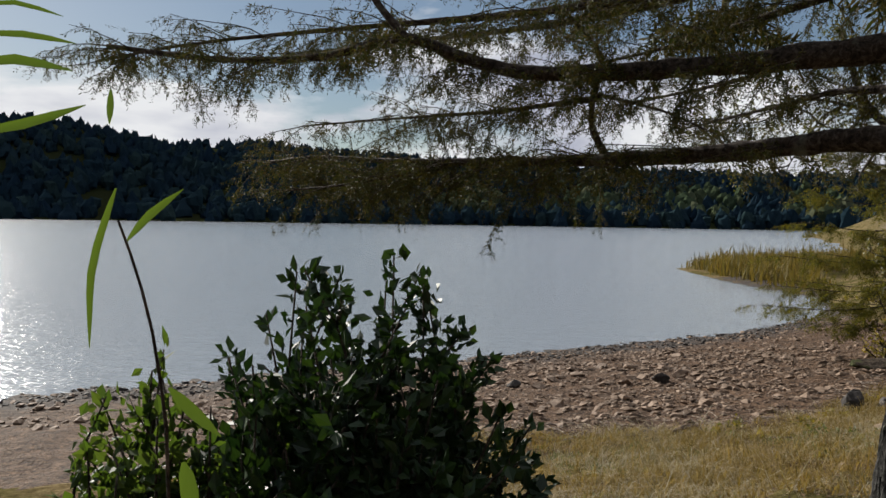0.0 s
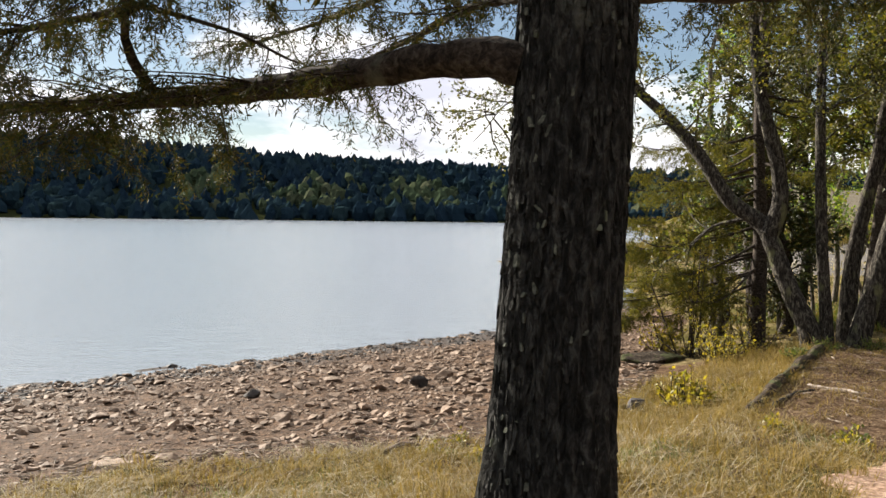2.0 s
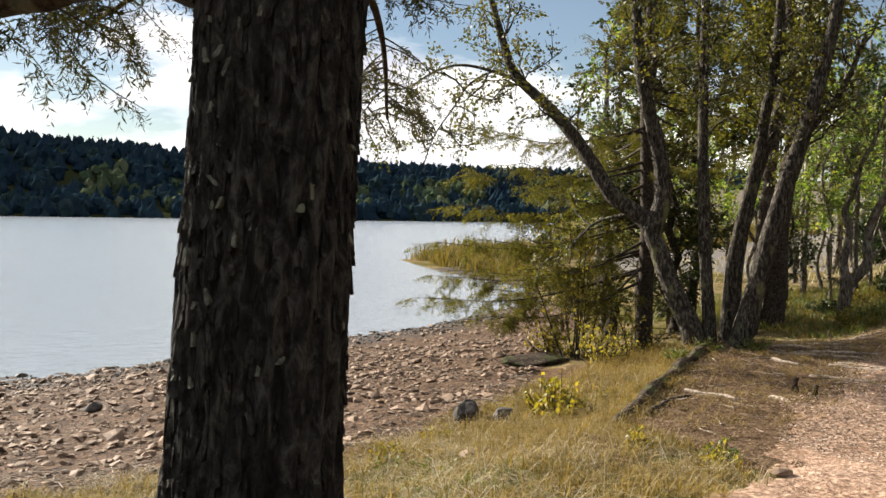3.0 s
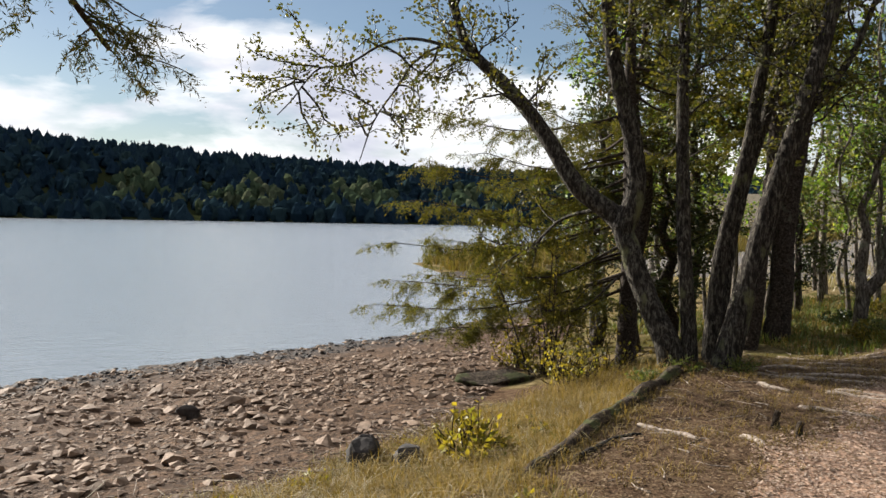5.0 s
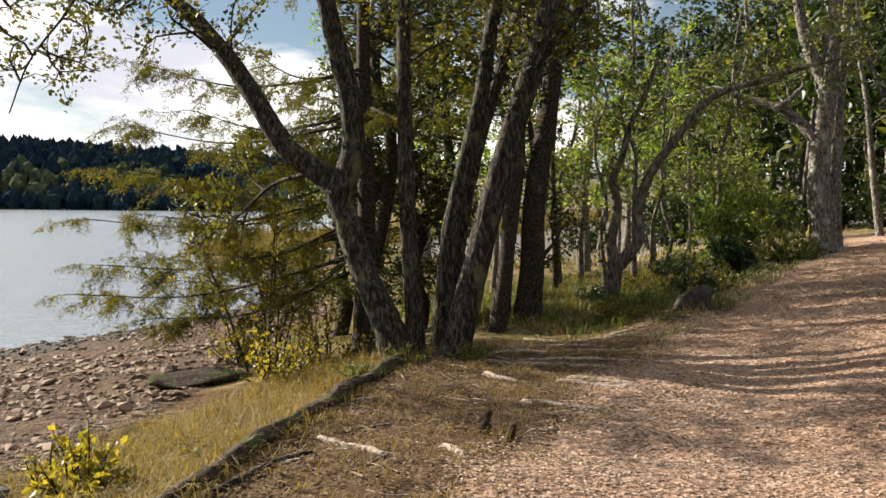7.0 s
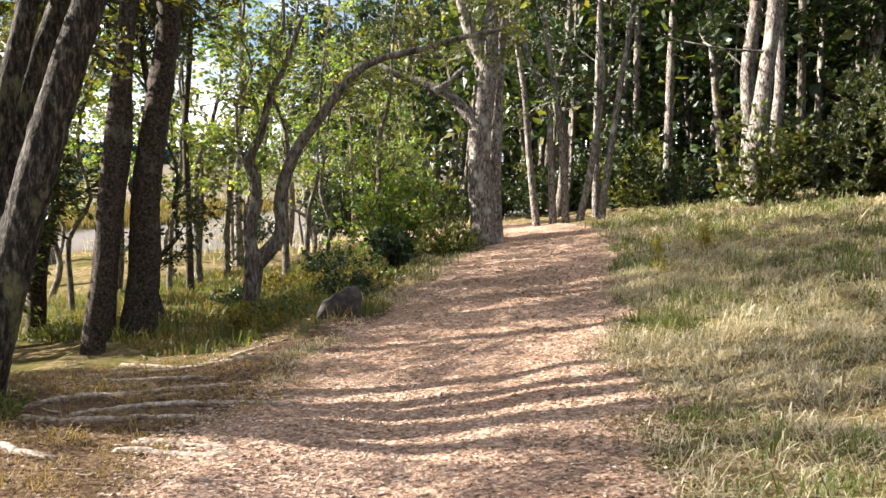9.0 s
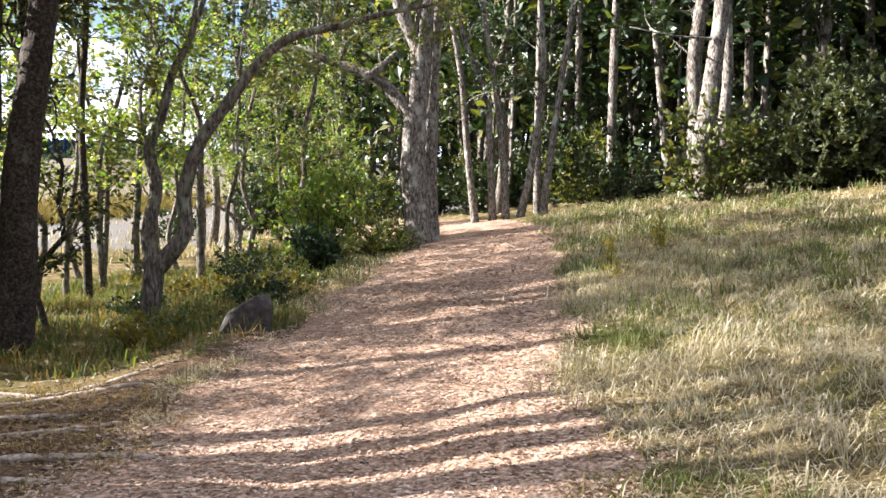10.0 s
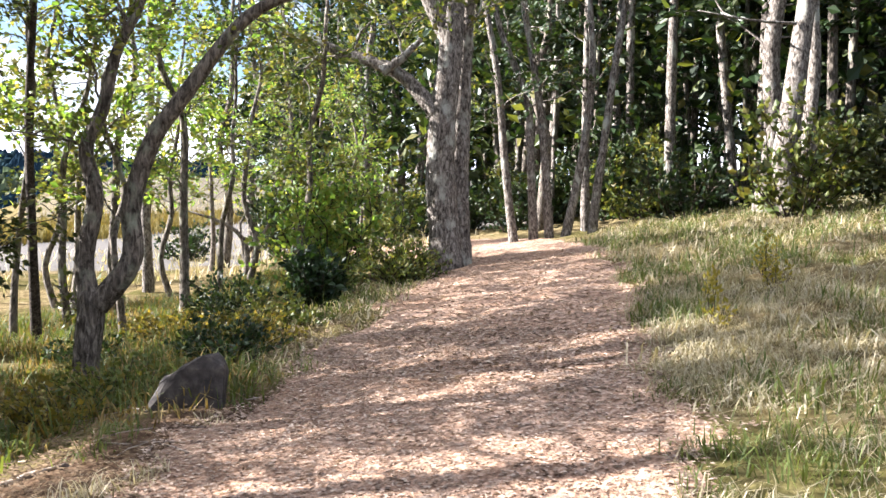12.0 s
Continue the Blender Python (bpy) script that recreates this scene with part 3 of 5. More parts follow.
def needle_spray(bufs, start, way, length, rng, twiglet=0.16, needle=0.035, per_metre=32, hang=0.5):
    """A bough's side spray: a thin twig with hanging twiglets set with needles."""
    wood, green = bufs
    q = wander(start, way, length, rng, 6, 0.12, -0.04)
    tube(wood, q, [0.006, 0.002], 4)
    c, d = along_lines([q], per_metre, rng, 0.1, 0.0)
    for a, b in zip(c, d):
        side = rng.standard_normal(3) * np.array([1, 1, 0.4])
        w = 0.55 * b + 0.6 * side / np.linalg.norm(side) + np.array([0, 0, -hang * rng.uniform(0.2, 1.6)])
        tw = wander(a, w, twiglet * rng.uniform(0.5, 1.3), rng, 3, 0.1, -0.12)
        u = np.linspace(0.05, 1, int(0.8 * (8 + 70 * twiglet) * 0.035 / needle + 3))
        i = np.minimum(2, (u * 3).astype(int))
        f = (u * 3 - i)[:, None]
        pos = tw[i] * (1 - f) + tw[i + 1] * f
        leaves(green, pos, needle, needle * 0.2, rng, np.repeat((w / np.linalg.norm(w))[None] * 0.6, len(pos), 0) + 0.5 * rng.standard_normal((len(pos), 3)))


def bough(wood_bufs, line, rng, r0, r1, spray_len, per_metre, start=0.15, hang=0.5, twiglet=0.16, needle=0.035, sides=8):
    wood, green = wood_bufs
    p = smooth_line(line, 0.1)
    tube(wood, p, [r0 * 1.3, *(r1 + (r0 - r1) * np.linspace(1, 0, 10) ** 1.7)], sides, 0.09, rng)
    seg = np.linalg.norm(np.diff(p, axis=0), axis=1).sum()
    for k in range(int(seg * (1 - start) * per_metre)):
        u = rng.uniform(start, 1)
        i = min(len(p) - 2, int(u * (len(p) - 1)))
        ax = p[i + 1] - p[i]
        ax /= np.linalg.norm(ax)
        side = np.cross(ax, [0, 0, 1.0]) * (1 if k % 2 else -1)
        needle_spray((wood, green), p[i], 0.6 * ax + side + np.array([0, 0, rng.uniform(-0.45, 0.3)]), spray_len * rng.uniform(0.5, 1.2) * (1.1 - 0.5 * u), rng, twiglet, needle, hang=hang)
    needle_spray((wood, green), p[-1], p[-1] - p[-2], spray_len * 0.6, rng, twiglet, needle, hang=hang)


def bark_ridges(seed, count=17, depth=0.055, twist=2.0):
    ph = np.random.default_rng(seed).uniform(0, 6.28, 8)

    def f(th, u):
        a = np.sin(count * th + 3 * np.sin(23 * u + ph[0]) + twist * u + 1.3 * np.sin(3 * th + 9 * u + ph[1]))
        b = np.sin((count * 2 + 3) * th + 4 * np.sin(37 * u + ph[2]) + ph[3]) * np.sin(90 * u + 5 * th + ph[6])
        return 1 + depth * (0.6 * np.sign(a) * np.abs(a) ** 0.6 + 0.4 * b) + 0.03 * np.sin(2 * th + 5 * u + ph[4]) + 0.02 * np.sin(3 * th - 11 * u + ph[5])
    return f


def lakeside_larch():
    rng = np.random.default_rng(3)
    base = (3.08, 5.56, gz(3.08, 5.56) - 0.05)
    root = tagged(new("larch_tree"), "old larch with furrowed bark and low drooping boughs on the bank", "tree")
    root.location = base
    b0 = np.array(base)
    p = smooth_line(np.array([(3.08, 5.56, base[2]), (3.12, 5.57, 0.34), (3.165, 5.58, 1.2), (3.215, 5.6, 2.1), (3.28, 5.62, 4.0), (3.35, 5.65, 7.5), (3.4, 5.7, 11.0)]) - b0, 0.025)
    buf = Buf()
    tube(buf, p, [0.33, 0.258, 0.247, 0.246, 0.244, 0.24, 0.235, 0.21, 0.19, 0.17, 0.14, 0.1, 0.06], 96, 0.006, rng, bark_ridges(4, 23, 0.075))
    trunk = part("trunk", buf.mesh("trunk", PINE_BARK, True), root)
    plates, flakes = Buf(), Buf()
    for k in range(4200):
        i = int(rng.integers(2, 165))
        a = rng.uniform(0, 6.28)
        rad = float(np.interp(i / (len(p) - 1), np.linspace(0, 1, 13), [0.33, 0.258, 0.247, 0.246, 0.244, 0.24, 0.235, 0.21, 0.19, 0.17, 0.14, 0.1, 0.06]))
        pale = k % 13 == 0
        out = np.array([math.cos(a), math.sin(a), 0.0])
        side = np.array([-math.sin(a), math.cos(a), 0.0])
        up = np.array([0.0, 0, 1])
        w, h = (rng.uniform(0.005, 0.014), rng.uniform(0.008, 0.028)) if pale else (rng.uniform(0.005, 0.013), rng.uniform(0.018, 0.06))
        lift = rng.uniform(0.001, 0.011)
        c = p[i] + out * (rad * rng.uniform(0.975, 1.03)) + up * rng.uniform(-0.02, 0.02)
        skew = rng.normal(0, 0.7)
        ring = [(-1, -0.7), (-0.2, -1), (0.9, -0.8), (1, 0.3), (0.4, 1), (-0.7, 0.8)]
        top = [c + side * (u * w * rng.uniform(0.7, 1.2) + skew * v * w) + up * v * h * rng.uniform(0.8, 1.2) + out * (lift * (0.5 - 0.5 * v) + (0.006 if pale else 0)) for u, v in ring]
        foot = [q - out * 0.03 for q in top]
        (flakes if pale else plates).add(np.array(top + foot), np.array([[0, 1, 2, 3], [0, 3, 4, 5]]), np.array([[j, j + 6, (j + 1) % 6 + 6, (j + 1) % 6] for j in range(6)]))
    tagged(part("scaly_bark", plates.mesh("scaly_bark", PINE_BARK), trunk), "curling dark bark scales", kind="stuff")
    tagged(part("lichen", flakes.mesh("lichen", LICHEN), trunk), "pale grey-green lichen flakes", kind="stuff")
    limbs = [
        ([(3.0, 5.62, 2.0), (2.75, 5.8, 2.06), (1.93, 6.53, 2.0), (1.0, 7.3, 1.99), (0.2, 8.0, 2.01), (-0.6, 8.7, 2.06), (-1.3, 9.3, 2.12), (-1.9, 9.9, 2.1)], 0.075, 0.018, 1.0, 16),
        ([(3.1, 5.7, 2.66), (1.78, 6.1, 2.56), (0.69, 6.3, 2.53), (0.18, 6.43, 2.64), (-0.3, 6.6, 2.82), (-0.83, 6.76, 2.72), (-1.32, 6.92, 2.7), (-1.93, 7.09, 2.74), (-2.7, 7.25, 2.85)], 0.085, 0.02, 0.95, 17),
        ([(-0.28, 6.6, 2.82), (-0.5, 6.7, 3.1), (-0.75, 6.85, 3.5), (-1.2, 7.1, 3.9)], 0.03, 0.012, 0.6, 12),
        ([(1.3, 7.1, 2.0), (1.15, 7.0, 2.3), (1.2, 6.9, 2.75), (1.0, 7.1, 3.1)], 0.03, 0.014, 0.4, 4),
        ([(1.2, 6.95, 2.45), (0.4, 7.5, 2.4), (-0.5, 8.0, 2.38), (-1.3, 8.4, 2.35)], 0.022, 0.008, 0.85, 16),
        ([(1.15, 7.0, 2.5), (1.7, 6.9, 2.35), (2.0, 6.8, 2.2)], 0.016, 0.008, 0.4, 6),
        ([(3.3, 5.7, 3.4), (2.2, 6.8, 3.3), (1.0, 8.0, 3.25), (-0.4, 9.2, 3.3), (-1.6, 10.2, 3.35)], 0.06, 0.015, 0.95, 13),
        ([(3.3, 5.65, 2.36), (4.1, 5.75, 2.42), (5.2, 6.0, 2.62), (6.4, 6.5, 2.9), (7.4, 6.9, 3.05)], 0.06, 0.015, 0.9, 10),
        ([(3.2, 5.75, 2.9), (3.5, 6.8, 2.75), (4.0, 8.0, 2.4), (4.33, 9.3, 2.02)], 0.05, 0.012, 0.7, 14),
        ([(3.1, 5.7, 3.1), (2.0, 6.3, 3.15), (0.6, 7.0, 3.1), (-0.8, 7.4, 3.05), (-2.2, 7.9, 3.0), (-3.2, 8.3, 2.9)], 0.05, 0.012, 0.95, 13),
        ([(0.2, 8.0, 2.01), (-0.3, 8.0, 1.9), (-0.9, 8.2, 1.8), (-1.5, 8.6, 1.75)], 0.02, 0.008, 0.7, 12),
        ([(3.2, 5.7, 2.75), (2.9, 6.9, 2.78), (2.4, 8.0, 2.72), (1.7, 9.0, 2.65)], 0.04, 0.01, 0.8, 9),
        ([(3.2, 5.7, 3.2), (2.6, 6.6, 3.1), (1.9, 7.6, 2.98), (1.0, 8.6, 2.9)], 0.04, 0.01, 0.8, 8),
        ([(3.15, 5.7, 2.35), (3.0, 6.7, 2.5), (2.75, 7.7, 2.48), (2.3, 8.7, 2.4)], 0.035, 0.01, 0.7, 9),
        ([(3.3, 5.6, 3.0), (4.0, 4.8, 3.1), (4.8, 4.0, 3.3), (5.6, 3.2, 3.4)], 0.05, 0.015, 0.9, 10),
    ]
    for line, r0, r1, spray, n in limbs:
        wood, green = Buf(), Buf()
        bough((wood, green), np.array(line) - b0, rng, r0, r1, spray, n, 0.12, 0.5, 0.17, 0.034, 12)
        limb = part("limb", wood.mesh("limb", LIMB_BARK, True), root)
        tagged(part("needles", green.mesh("needles", LARCH_NEEDLE), limb), kind="stuff")
    # a few heavy hanging sprays below the lowest limb
    for x, y, z in ((-0.75, 8.8, 2.02), (-0.55, 8.7, 2.02), (0.15, 8.05, 1.98), (-1.3, 9.2, 2.05), (0.9, 7.45, 1.95)):
        wood, green = Buf(), Buf()
        for _ in range(16):
            needle_spray((wood, green), np.array((x, y, z)) - b0 + rng.normal(0, 0.1, 3), (rng.normal(0, 0.6), rng.normal(0, 0.6), -0.35), rng.uniform(0.25, 0.5), rng, 0.16, 0.035, hang=1.3)
        limb = part("hanging_spray", wood.mesh("hanging_spray", LIMB_BARK, True), root)
        tagged(part("needles", green.mesh("needles", LARCH_NEEDLE), limb), kind="stuff")
    for k in range(18):
        z = 3.6 + 0.45 * k
        a = rng.uniform(0, 6.28)
        d = np.array([math.cos(a), math.sin(a), -0.05])
        s = np.array((3.28, 5.62, z))
        wood, green = Buf(), Buf()
        ln = 3.6 * (1 - k / 22)
        bough((wood, green), np.array([s, s + d * ln * 0.35, s + d * ln * 0.7 + (0, 0, -0.1), s + d * ln + (0, 0, 0.05)]) - b0, rng, 0.04, 0.01, 1.0, 4.0, 0.15, 0.5, 0.3, 0.13, 5)
        limb = part("limb", wood.mesh("limb", LIMB_BARK, True), root)
        tagged(part("needles", green.mesh("needles", LARCH_NEEDLE), limb), kind="stuff")


lakeside_larch()

ALDER_BASE = (11.4, 16.0, gz(11.4, 16.0) - 0.1)
ALDER_STEMS = [
    ([(11.1, 16.1, -0.85), (11.03, 16.12, -0.5), (10.8, 16.36, 0.17), (10.61, 16.59, 0.9), (10.48, 16.78, 1.3), (10.02, 17.08, 1.72), (9.7, 17.34, 2.33), (9.44, 17.58, 2.81), (9.11, 17.84, 3.29), (8.61, 18.16, 3.86), (8.41, 18.38, 4.52), (8.2, 18.7, 5.6)], 0.15, 0.05),
    ([(10.55, 16.65, 1.1), (10.73, 16.61, 1.64), (10.69, 16.65, 2.38), (10.51, 16.74, 3.12), (10.37, 16.81, 3.86), (10.3, 16.86, 4.75), (10.2, 17.0, 6.5)], 0.13, 0.05),
    ([(11.34, 16.03, -0.8), (11.33, 16.04, -0.4), (11.27, 16.09, 0.55), (11.23, 16.14, 1.63), (11.22, 16.19, 2.71), (11.23, 16.22, 3.8), (11.26, 16.27, 5.24), (11.2, 16.3, 7.0)], 0.095, 0.05),
    ([(11.75, 16.15, -0.8), (11.79, 16.2, -0.4), (11.9, 16.22, 0.69), (12.11, 16.19, 1.66), (12.28, 16.16, 2.4), (12.39, 16.15, 3.14), (12.53, 16.14, 3.89), (12.63, 16.15, 5.0), (12.7, 16.2, 7.0)], 0.105, 0.05),
    ([(11.9, 16.35, -0.8), (12.05, 16.43, -0.4), (12.19, 16.52, 0.68), (12.45, 16.57, 1.76), (12.79, 16.58, 2.78), (13.13, 16.6, 3.73), (13.47, 16.61, 4.77), (13.8, 16.7, 6.5)], 0.1, 0.05),
    ([(11.7, 15.72, -0.8), (11.79, 15.68, -0.4), (12.08, 15.56, 0.92), (12.31, 15.44, 1.91), (12.49, 15.33, 2.6), (12.71, 15.21, 3.55), (12.92, 15.1, 4.7), (13.1, 15.0, 6.5)], 0.15, 0.06),
]
ALDER_LIMBS = [
    ([(12.6, 15.33, 2.75), (13.05, 15.22, 3.31), (13.28, 15.17, 3.73), (13.51, 15.12, 4.36)], 0.06, 0.03),
    ([(9.5, 17.55, 2.75), (9.23, 18.1, 3.3), (8.51, 18.49, 3.92), (8.19, 18.52, 3.94), (7.8, 18.56, 3.68), (7.56, 18.54, 3.31), (7.18, 18.56, 2.74), (6.95, 18.54, 2.09)], 0.03, 0.008),
    ([(8.69, 18.2, 3.8), (7.91, 18.84, 4.11), (7.37, 19.0, 4.02), (6.82, 19.16, 3.69), (6.35, 19.3, 3.6), (5.96, 19.4, 3.11), (5.73, 19.47, 2.86)], 0.03, 0.008),
    ([(10.3, 16.95, 1.4), (10.0, 17.6, 1.25), (9.8, 18.1, 0.9), (9.75, 18.27, 0.45)], 0.03, 0.015),
]
tree("alder_tree", "many-stemmed alder with mossy grey bark at the bank's edge", ALDER_STEMS, ALDER_BARK, ALDER_LEAF, np.random.default_rng(11), ALDER_BASE, side=(4.2, 1.7, 0.022), leaf=(0.066, 0.05), density=35, start=0.42, limbs=ALDER_LIMBS, sides=24, ridge=bark_ridges(6, 11, 0.05), stem_name="stem", up=0.25)


def low_conifer():
    rng = np.random.default_rng(21)
    base = (12.2, 19.9, gz(12.2, 19.9) - 0.05)
    b0 = np.array(base)
    root = tagged(new("spruce_tree"), "spruce with long drooping yellow-green boughs over the beach", "tree")
    root.location = base
    buf = Buf()
    tube(buf, smooth_line([(0, 0, 0), (0.05, 0.02, 2.5), (0.0, 0.1, 5.5), (0.1, 0.1, 8.5)], 0.15), [0.2, 0.15, 0.12, 0.09, 0.03], 14, 0.03, rng)
    part("trunk", buf.mesh("trunk", LIMB_BARK, True), root)
    tips = [(7.9, 22.0, -0.5), (8.9, 20.3, -0.75), (8.0, 21.2, 0.75), (8.3, 20.6, 1.55), (9.3, 19.1, 0.3), (9.0, 21.8, 0.1), (9.8, 23.0, -0.4), (10.2, 18.9, -0.3), (8.8, 21.0, 3.2), (9.4, 19.9, 2.4), (8.6, 20.9, 2.2), (9.6, 19.6, 1.2), (8.3, 21.6, 0.0), (9.9, 19.3, 1.8), (9.1, 20.6, 0.8), (10.2, 19.6, 3.3)]
    for k in range(30):
        if k < len(tips):
            e = np.array(tips[k]) - b0
        else:
            a = rng.uniform(0, 6.28)
            ln = 2.6 * (1 - (k - len(tips)) / 20)
            e = np.array([math.cos(a) * ln, math.sin(a) * ln, 4.0 + 0.3 * (k - len(tips))])
        s = np.array([0.03, 0.05, max(0.5, e[2] * 0.8 + 0.9)])
        mid = s * 0.45 + e * 0.55 + np.array([0, 0, -0.3])
        wood, green = Buf(), Buf()
        bough((wood, green), np.array([s, mid, e]), rng, 0.03, 0.008, 1.0, 8.5 if k < len(tips) else 5.0, 0.2, 0.35, 0.22, 0.06, 6)
        limb = part("limb", wood.mesh("limb", LIMB_BARK, True), root)
        tagged(part("needles", green.mesh("needles", SPRUCE_NEEDLE), limb), kind="stuff")


low_conifer()


def straight_trunk(x, y, height, lean=(0, 0), r=0.15, rng=None, crook=0.12):
    z = gz(x, y) - 0.1
    n = 7
    pts = [(x + lean[0] * i / n + (rng.normal(0, crook) if i else 0), y + lean[1] * i / n + (rng.normal(0, crook) if i else 0), z + height * i / n) for i in range(n + 1)]
    return (pts, r, r * 0.35)


def wood_tree(x, y, height, r, seed, material, leaf_material, label, lean=(0, 0), side=(1.2, 1.8, 0.03), density=12, leaf=(0.12, 0.08), start=0.4, name="tree", group="woodland trees", levels=2, sides=12):
    rng = np.random.default_rng(seed)
    return tree(name, label, [straight_trunk(x, y, height, lean, r, rng)], material, leaf_material, rng, (x, y, gz(x, y) - 0.1), group, side, leaf, density, start, levels, sides, flat=0.35)


# dark trunks past the alder
for x, y, r, h, seed in ((14.45, 19.4, 0.125, 9.0, 31), (15.0, 20.2, 0.11, 9.0, 32), (15.42, 20.05, 0.2, 10.0, 33)):
    rng = np.random.default_rng(seed)
    z = gz(x, y) - 0.12
    pts = [(x + 0.075 * u * h / 9 + rng.normal(0, 0.03), y - 0.04 * u * h / 9 + rng.normal(0, 0.03), z + h * u / 9) for u in range(10)]
    tree("alder_tree", "dark straight alder trunk beside the lakeside path", [(pts, r, r * 0.45)], LIMB_BARK, SPRUCE_NEEDLE, rng, (x, y, z), "alders by the path", (3.0, 2.2, 0.025), (0.12, 0.07), 34, 0.42, 2, 18, flat=0.35, ridge=bark_ridges(seed, 9, 0.06))
# dark conifers between the alders and the marsh
# the two shortest are added to keep sun off the soil past the alders
for x, y, h, seed in ((15.4, 23.4, 9.0, 34), (13.2, 21.6, 9.0, 35), (14.3, 22.3, 4.5, 37), (12.9, 23.0, 5.0, 38)):
    wood_tree(x, y, h, 0.13, seed, LIMB_BARK, DARK_LEAF if seed != 35 else LARCH_NEEDLE, "dark dense conifer behind the lakeside alders", (0.1, 0.1), (5.0, 1.9, 0.02), 46, (0.13, 0.05), 0.16, "conifer_tree", "conifers by the marsh", sides=12)

for x, y, h, seed in ((16.7, 22.0, 11.0, 39), (18.6, 23.8, 12.0, 40)):
    wood_tree(x, y, h, 0.06, seed, LIMB_BARK, DARK_LEAF, "tall conifer with dark layered boughs above a bare trunk", (0.1, 0.1), (5.0, 2.3, 0.02), 46, (0.13, 0.05), 0.36, "conifer_tree", "conifers by the marsh", sides=12)

# crooked little oak
tree("oak_tree", "small crooked oak with a forked hollow trunk beside the path", [
    ([(17.49, 20.2, -0.95), (17.5, 20.2, -0.6), (17.54, 20.19, -0.23), (17.55, 20.2, 0.05)], 0.14, 0.15),
    ([(17.54, 20.2, -0.08), (17.5, 20.26, 0.37), (17.6, 20.22, 1.05), (17.55, 20.32, 1.57), (17.68, 20.2, 2.03), (17.79, 20.12, 2.63), (17.95, 19.96, 3.09), (18.15, 19.76, 3.9)], 0.09, 0.03),
    ([(17.58, 20.14, -0.1), (17.83, 19.88, 0.38), (17.85, 19.91, 0.98), (18.01, 19.77, 1.67), (18.26, 19.51, 2.2), (18.62, 19.14, 2.89), (18.91, 18.81, 3.2), (19.35, 18.29, 3.37), (19.74, 17.84, 3.55), (20.2, 17.3, 3.7)], 0.1, 0.03),
], OAK_BARK, OAK_LEAF, np.random.default_rng(41), (17.5, 20.2, gz(17.5, 20.2) - 0.05), side=(3.2, 1.3, 0.018), leaf=(0.085, 0.05), density=42, start=0.33, sides=16)

# big double trunk at the bend
tree("beech_tree", "large old double-trunked tree with flaking grey bark at the path's bend", [
    ([(25.28, 21.9, -0.3), (25.28, 21.9, 0.2), (25.26, 22.05, 1.6), (25.32, 22.07, 2.8), (25.43, 22.03, 3.76), (25.49, 22.02, 4.6), (25.6, 22.0, 5.8), (25.8, 22.0, 9.0)], 0.25, 0.12),
    ([(25.75, 21.9, -0.3), (25.8, 22.0, 0.2), (25.85, 22.1, 1.64), (25.95, 22.15, 2.89), (26.05, 22.2, 3.89), (26.2, 22.2, 5.4), (26.5, 22.2, 8.5)], 0.18, 0.08),
    ([(25.46, 22.05, 4.2), (25.23, 22.37, 4.95), (25.1, 22.59, 5.78), (24.9, 22.9, 8.0)], 0.15, 0.08),
], GREY_BARK, OAK_LEAF, np.random.default_rng(51), (25.4, 22.0, gz(25.4, 22.0) - 0.1), limbs=[
    ([(25.25, 22.16, 2.8), (25.13, 22.47, 3.16), (24.97, 22.82, 3.52), (24.73, 23.27, 3.76), (24.33, 23.9, 4.0), (24.0, 24.44, 4.25), (23.59, 25.07, 4.06)], 0.14, 0.05),
    ([(24.62, 22.99, 3.55), (24.86, 22.72, 3.8), (25.11, 22.45, 4.17)], 0.09, 0.05)],
    side=(2.2, 2.2, 0.03), leaf=(0.11, 0.07), density=20, start=0.42, sides=24, ridge=bark_ridges(7, 9, 0.06))

# slim pale trunks past the bend
for pts in ([(31.29, 22.54, 0.2), (31.42, 22.48, 1.56), (31.6, 22.38, 3.08), (31.79, 22.29, 4.6), (32.03, 22.15, 6.41), (32.3, 22.0, 10)],
            [(30.85, 23.06, 0.1), (31.14, 22.84, 1.86), (31.38, 22.71, 3.67), (31.46, 22.72, 5.04), (31.45, 22.85, 6.39), (31.5, 22.9, 10)],
            [(30.66, 23.29, 0.1), (30.65, 23.43, 1.84), (30.6, 23.64, 3.65), (30.5, 23.89, 5.15), (30.43, 24.07, 6.36), (30.3, 24.3, 10)],
            [(30.13, 23.93, 0.0), (30.03, 24.2, 2.12), (29.99, 24.42, 4.08), (29.88, 24.67, 5.58), (29.81, 24.83, 6.33), (29.6, 25.2, 9)],
            [(30.42, 23.58, 0.1), (30.43, 23.76, 2.58), (30.42, 23.88, 3.79), (30.11, 24.36, 5.14), (29.95, 24.65, 6.34), (29.6, 25.0, 9)],
            [(31.6, 22.9, 0.3), (31.7, 23.0, 2.0), (31.65, 23.0, 4.0), (31.8, 23.1, 6.5), (31.9, 23.1, 10)]):
    tree("sycamore_tree", "slim pale-barked young tree beyond the path's bend", [(pts, 0.095, 0.05)], GREY_BARK, WOOD_LEAF, np.random.default_rng(int(pts[0][0] * 100)), (pts[0][0], pts[0][1], pts[0][2]), "slim trees past the bend", (1.6, 1.8, 0.02), (0.13, 0.09), 18, 0.35)

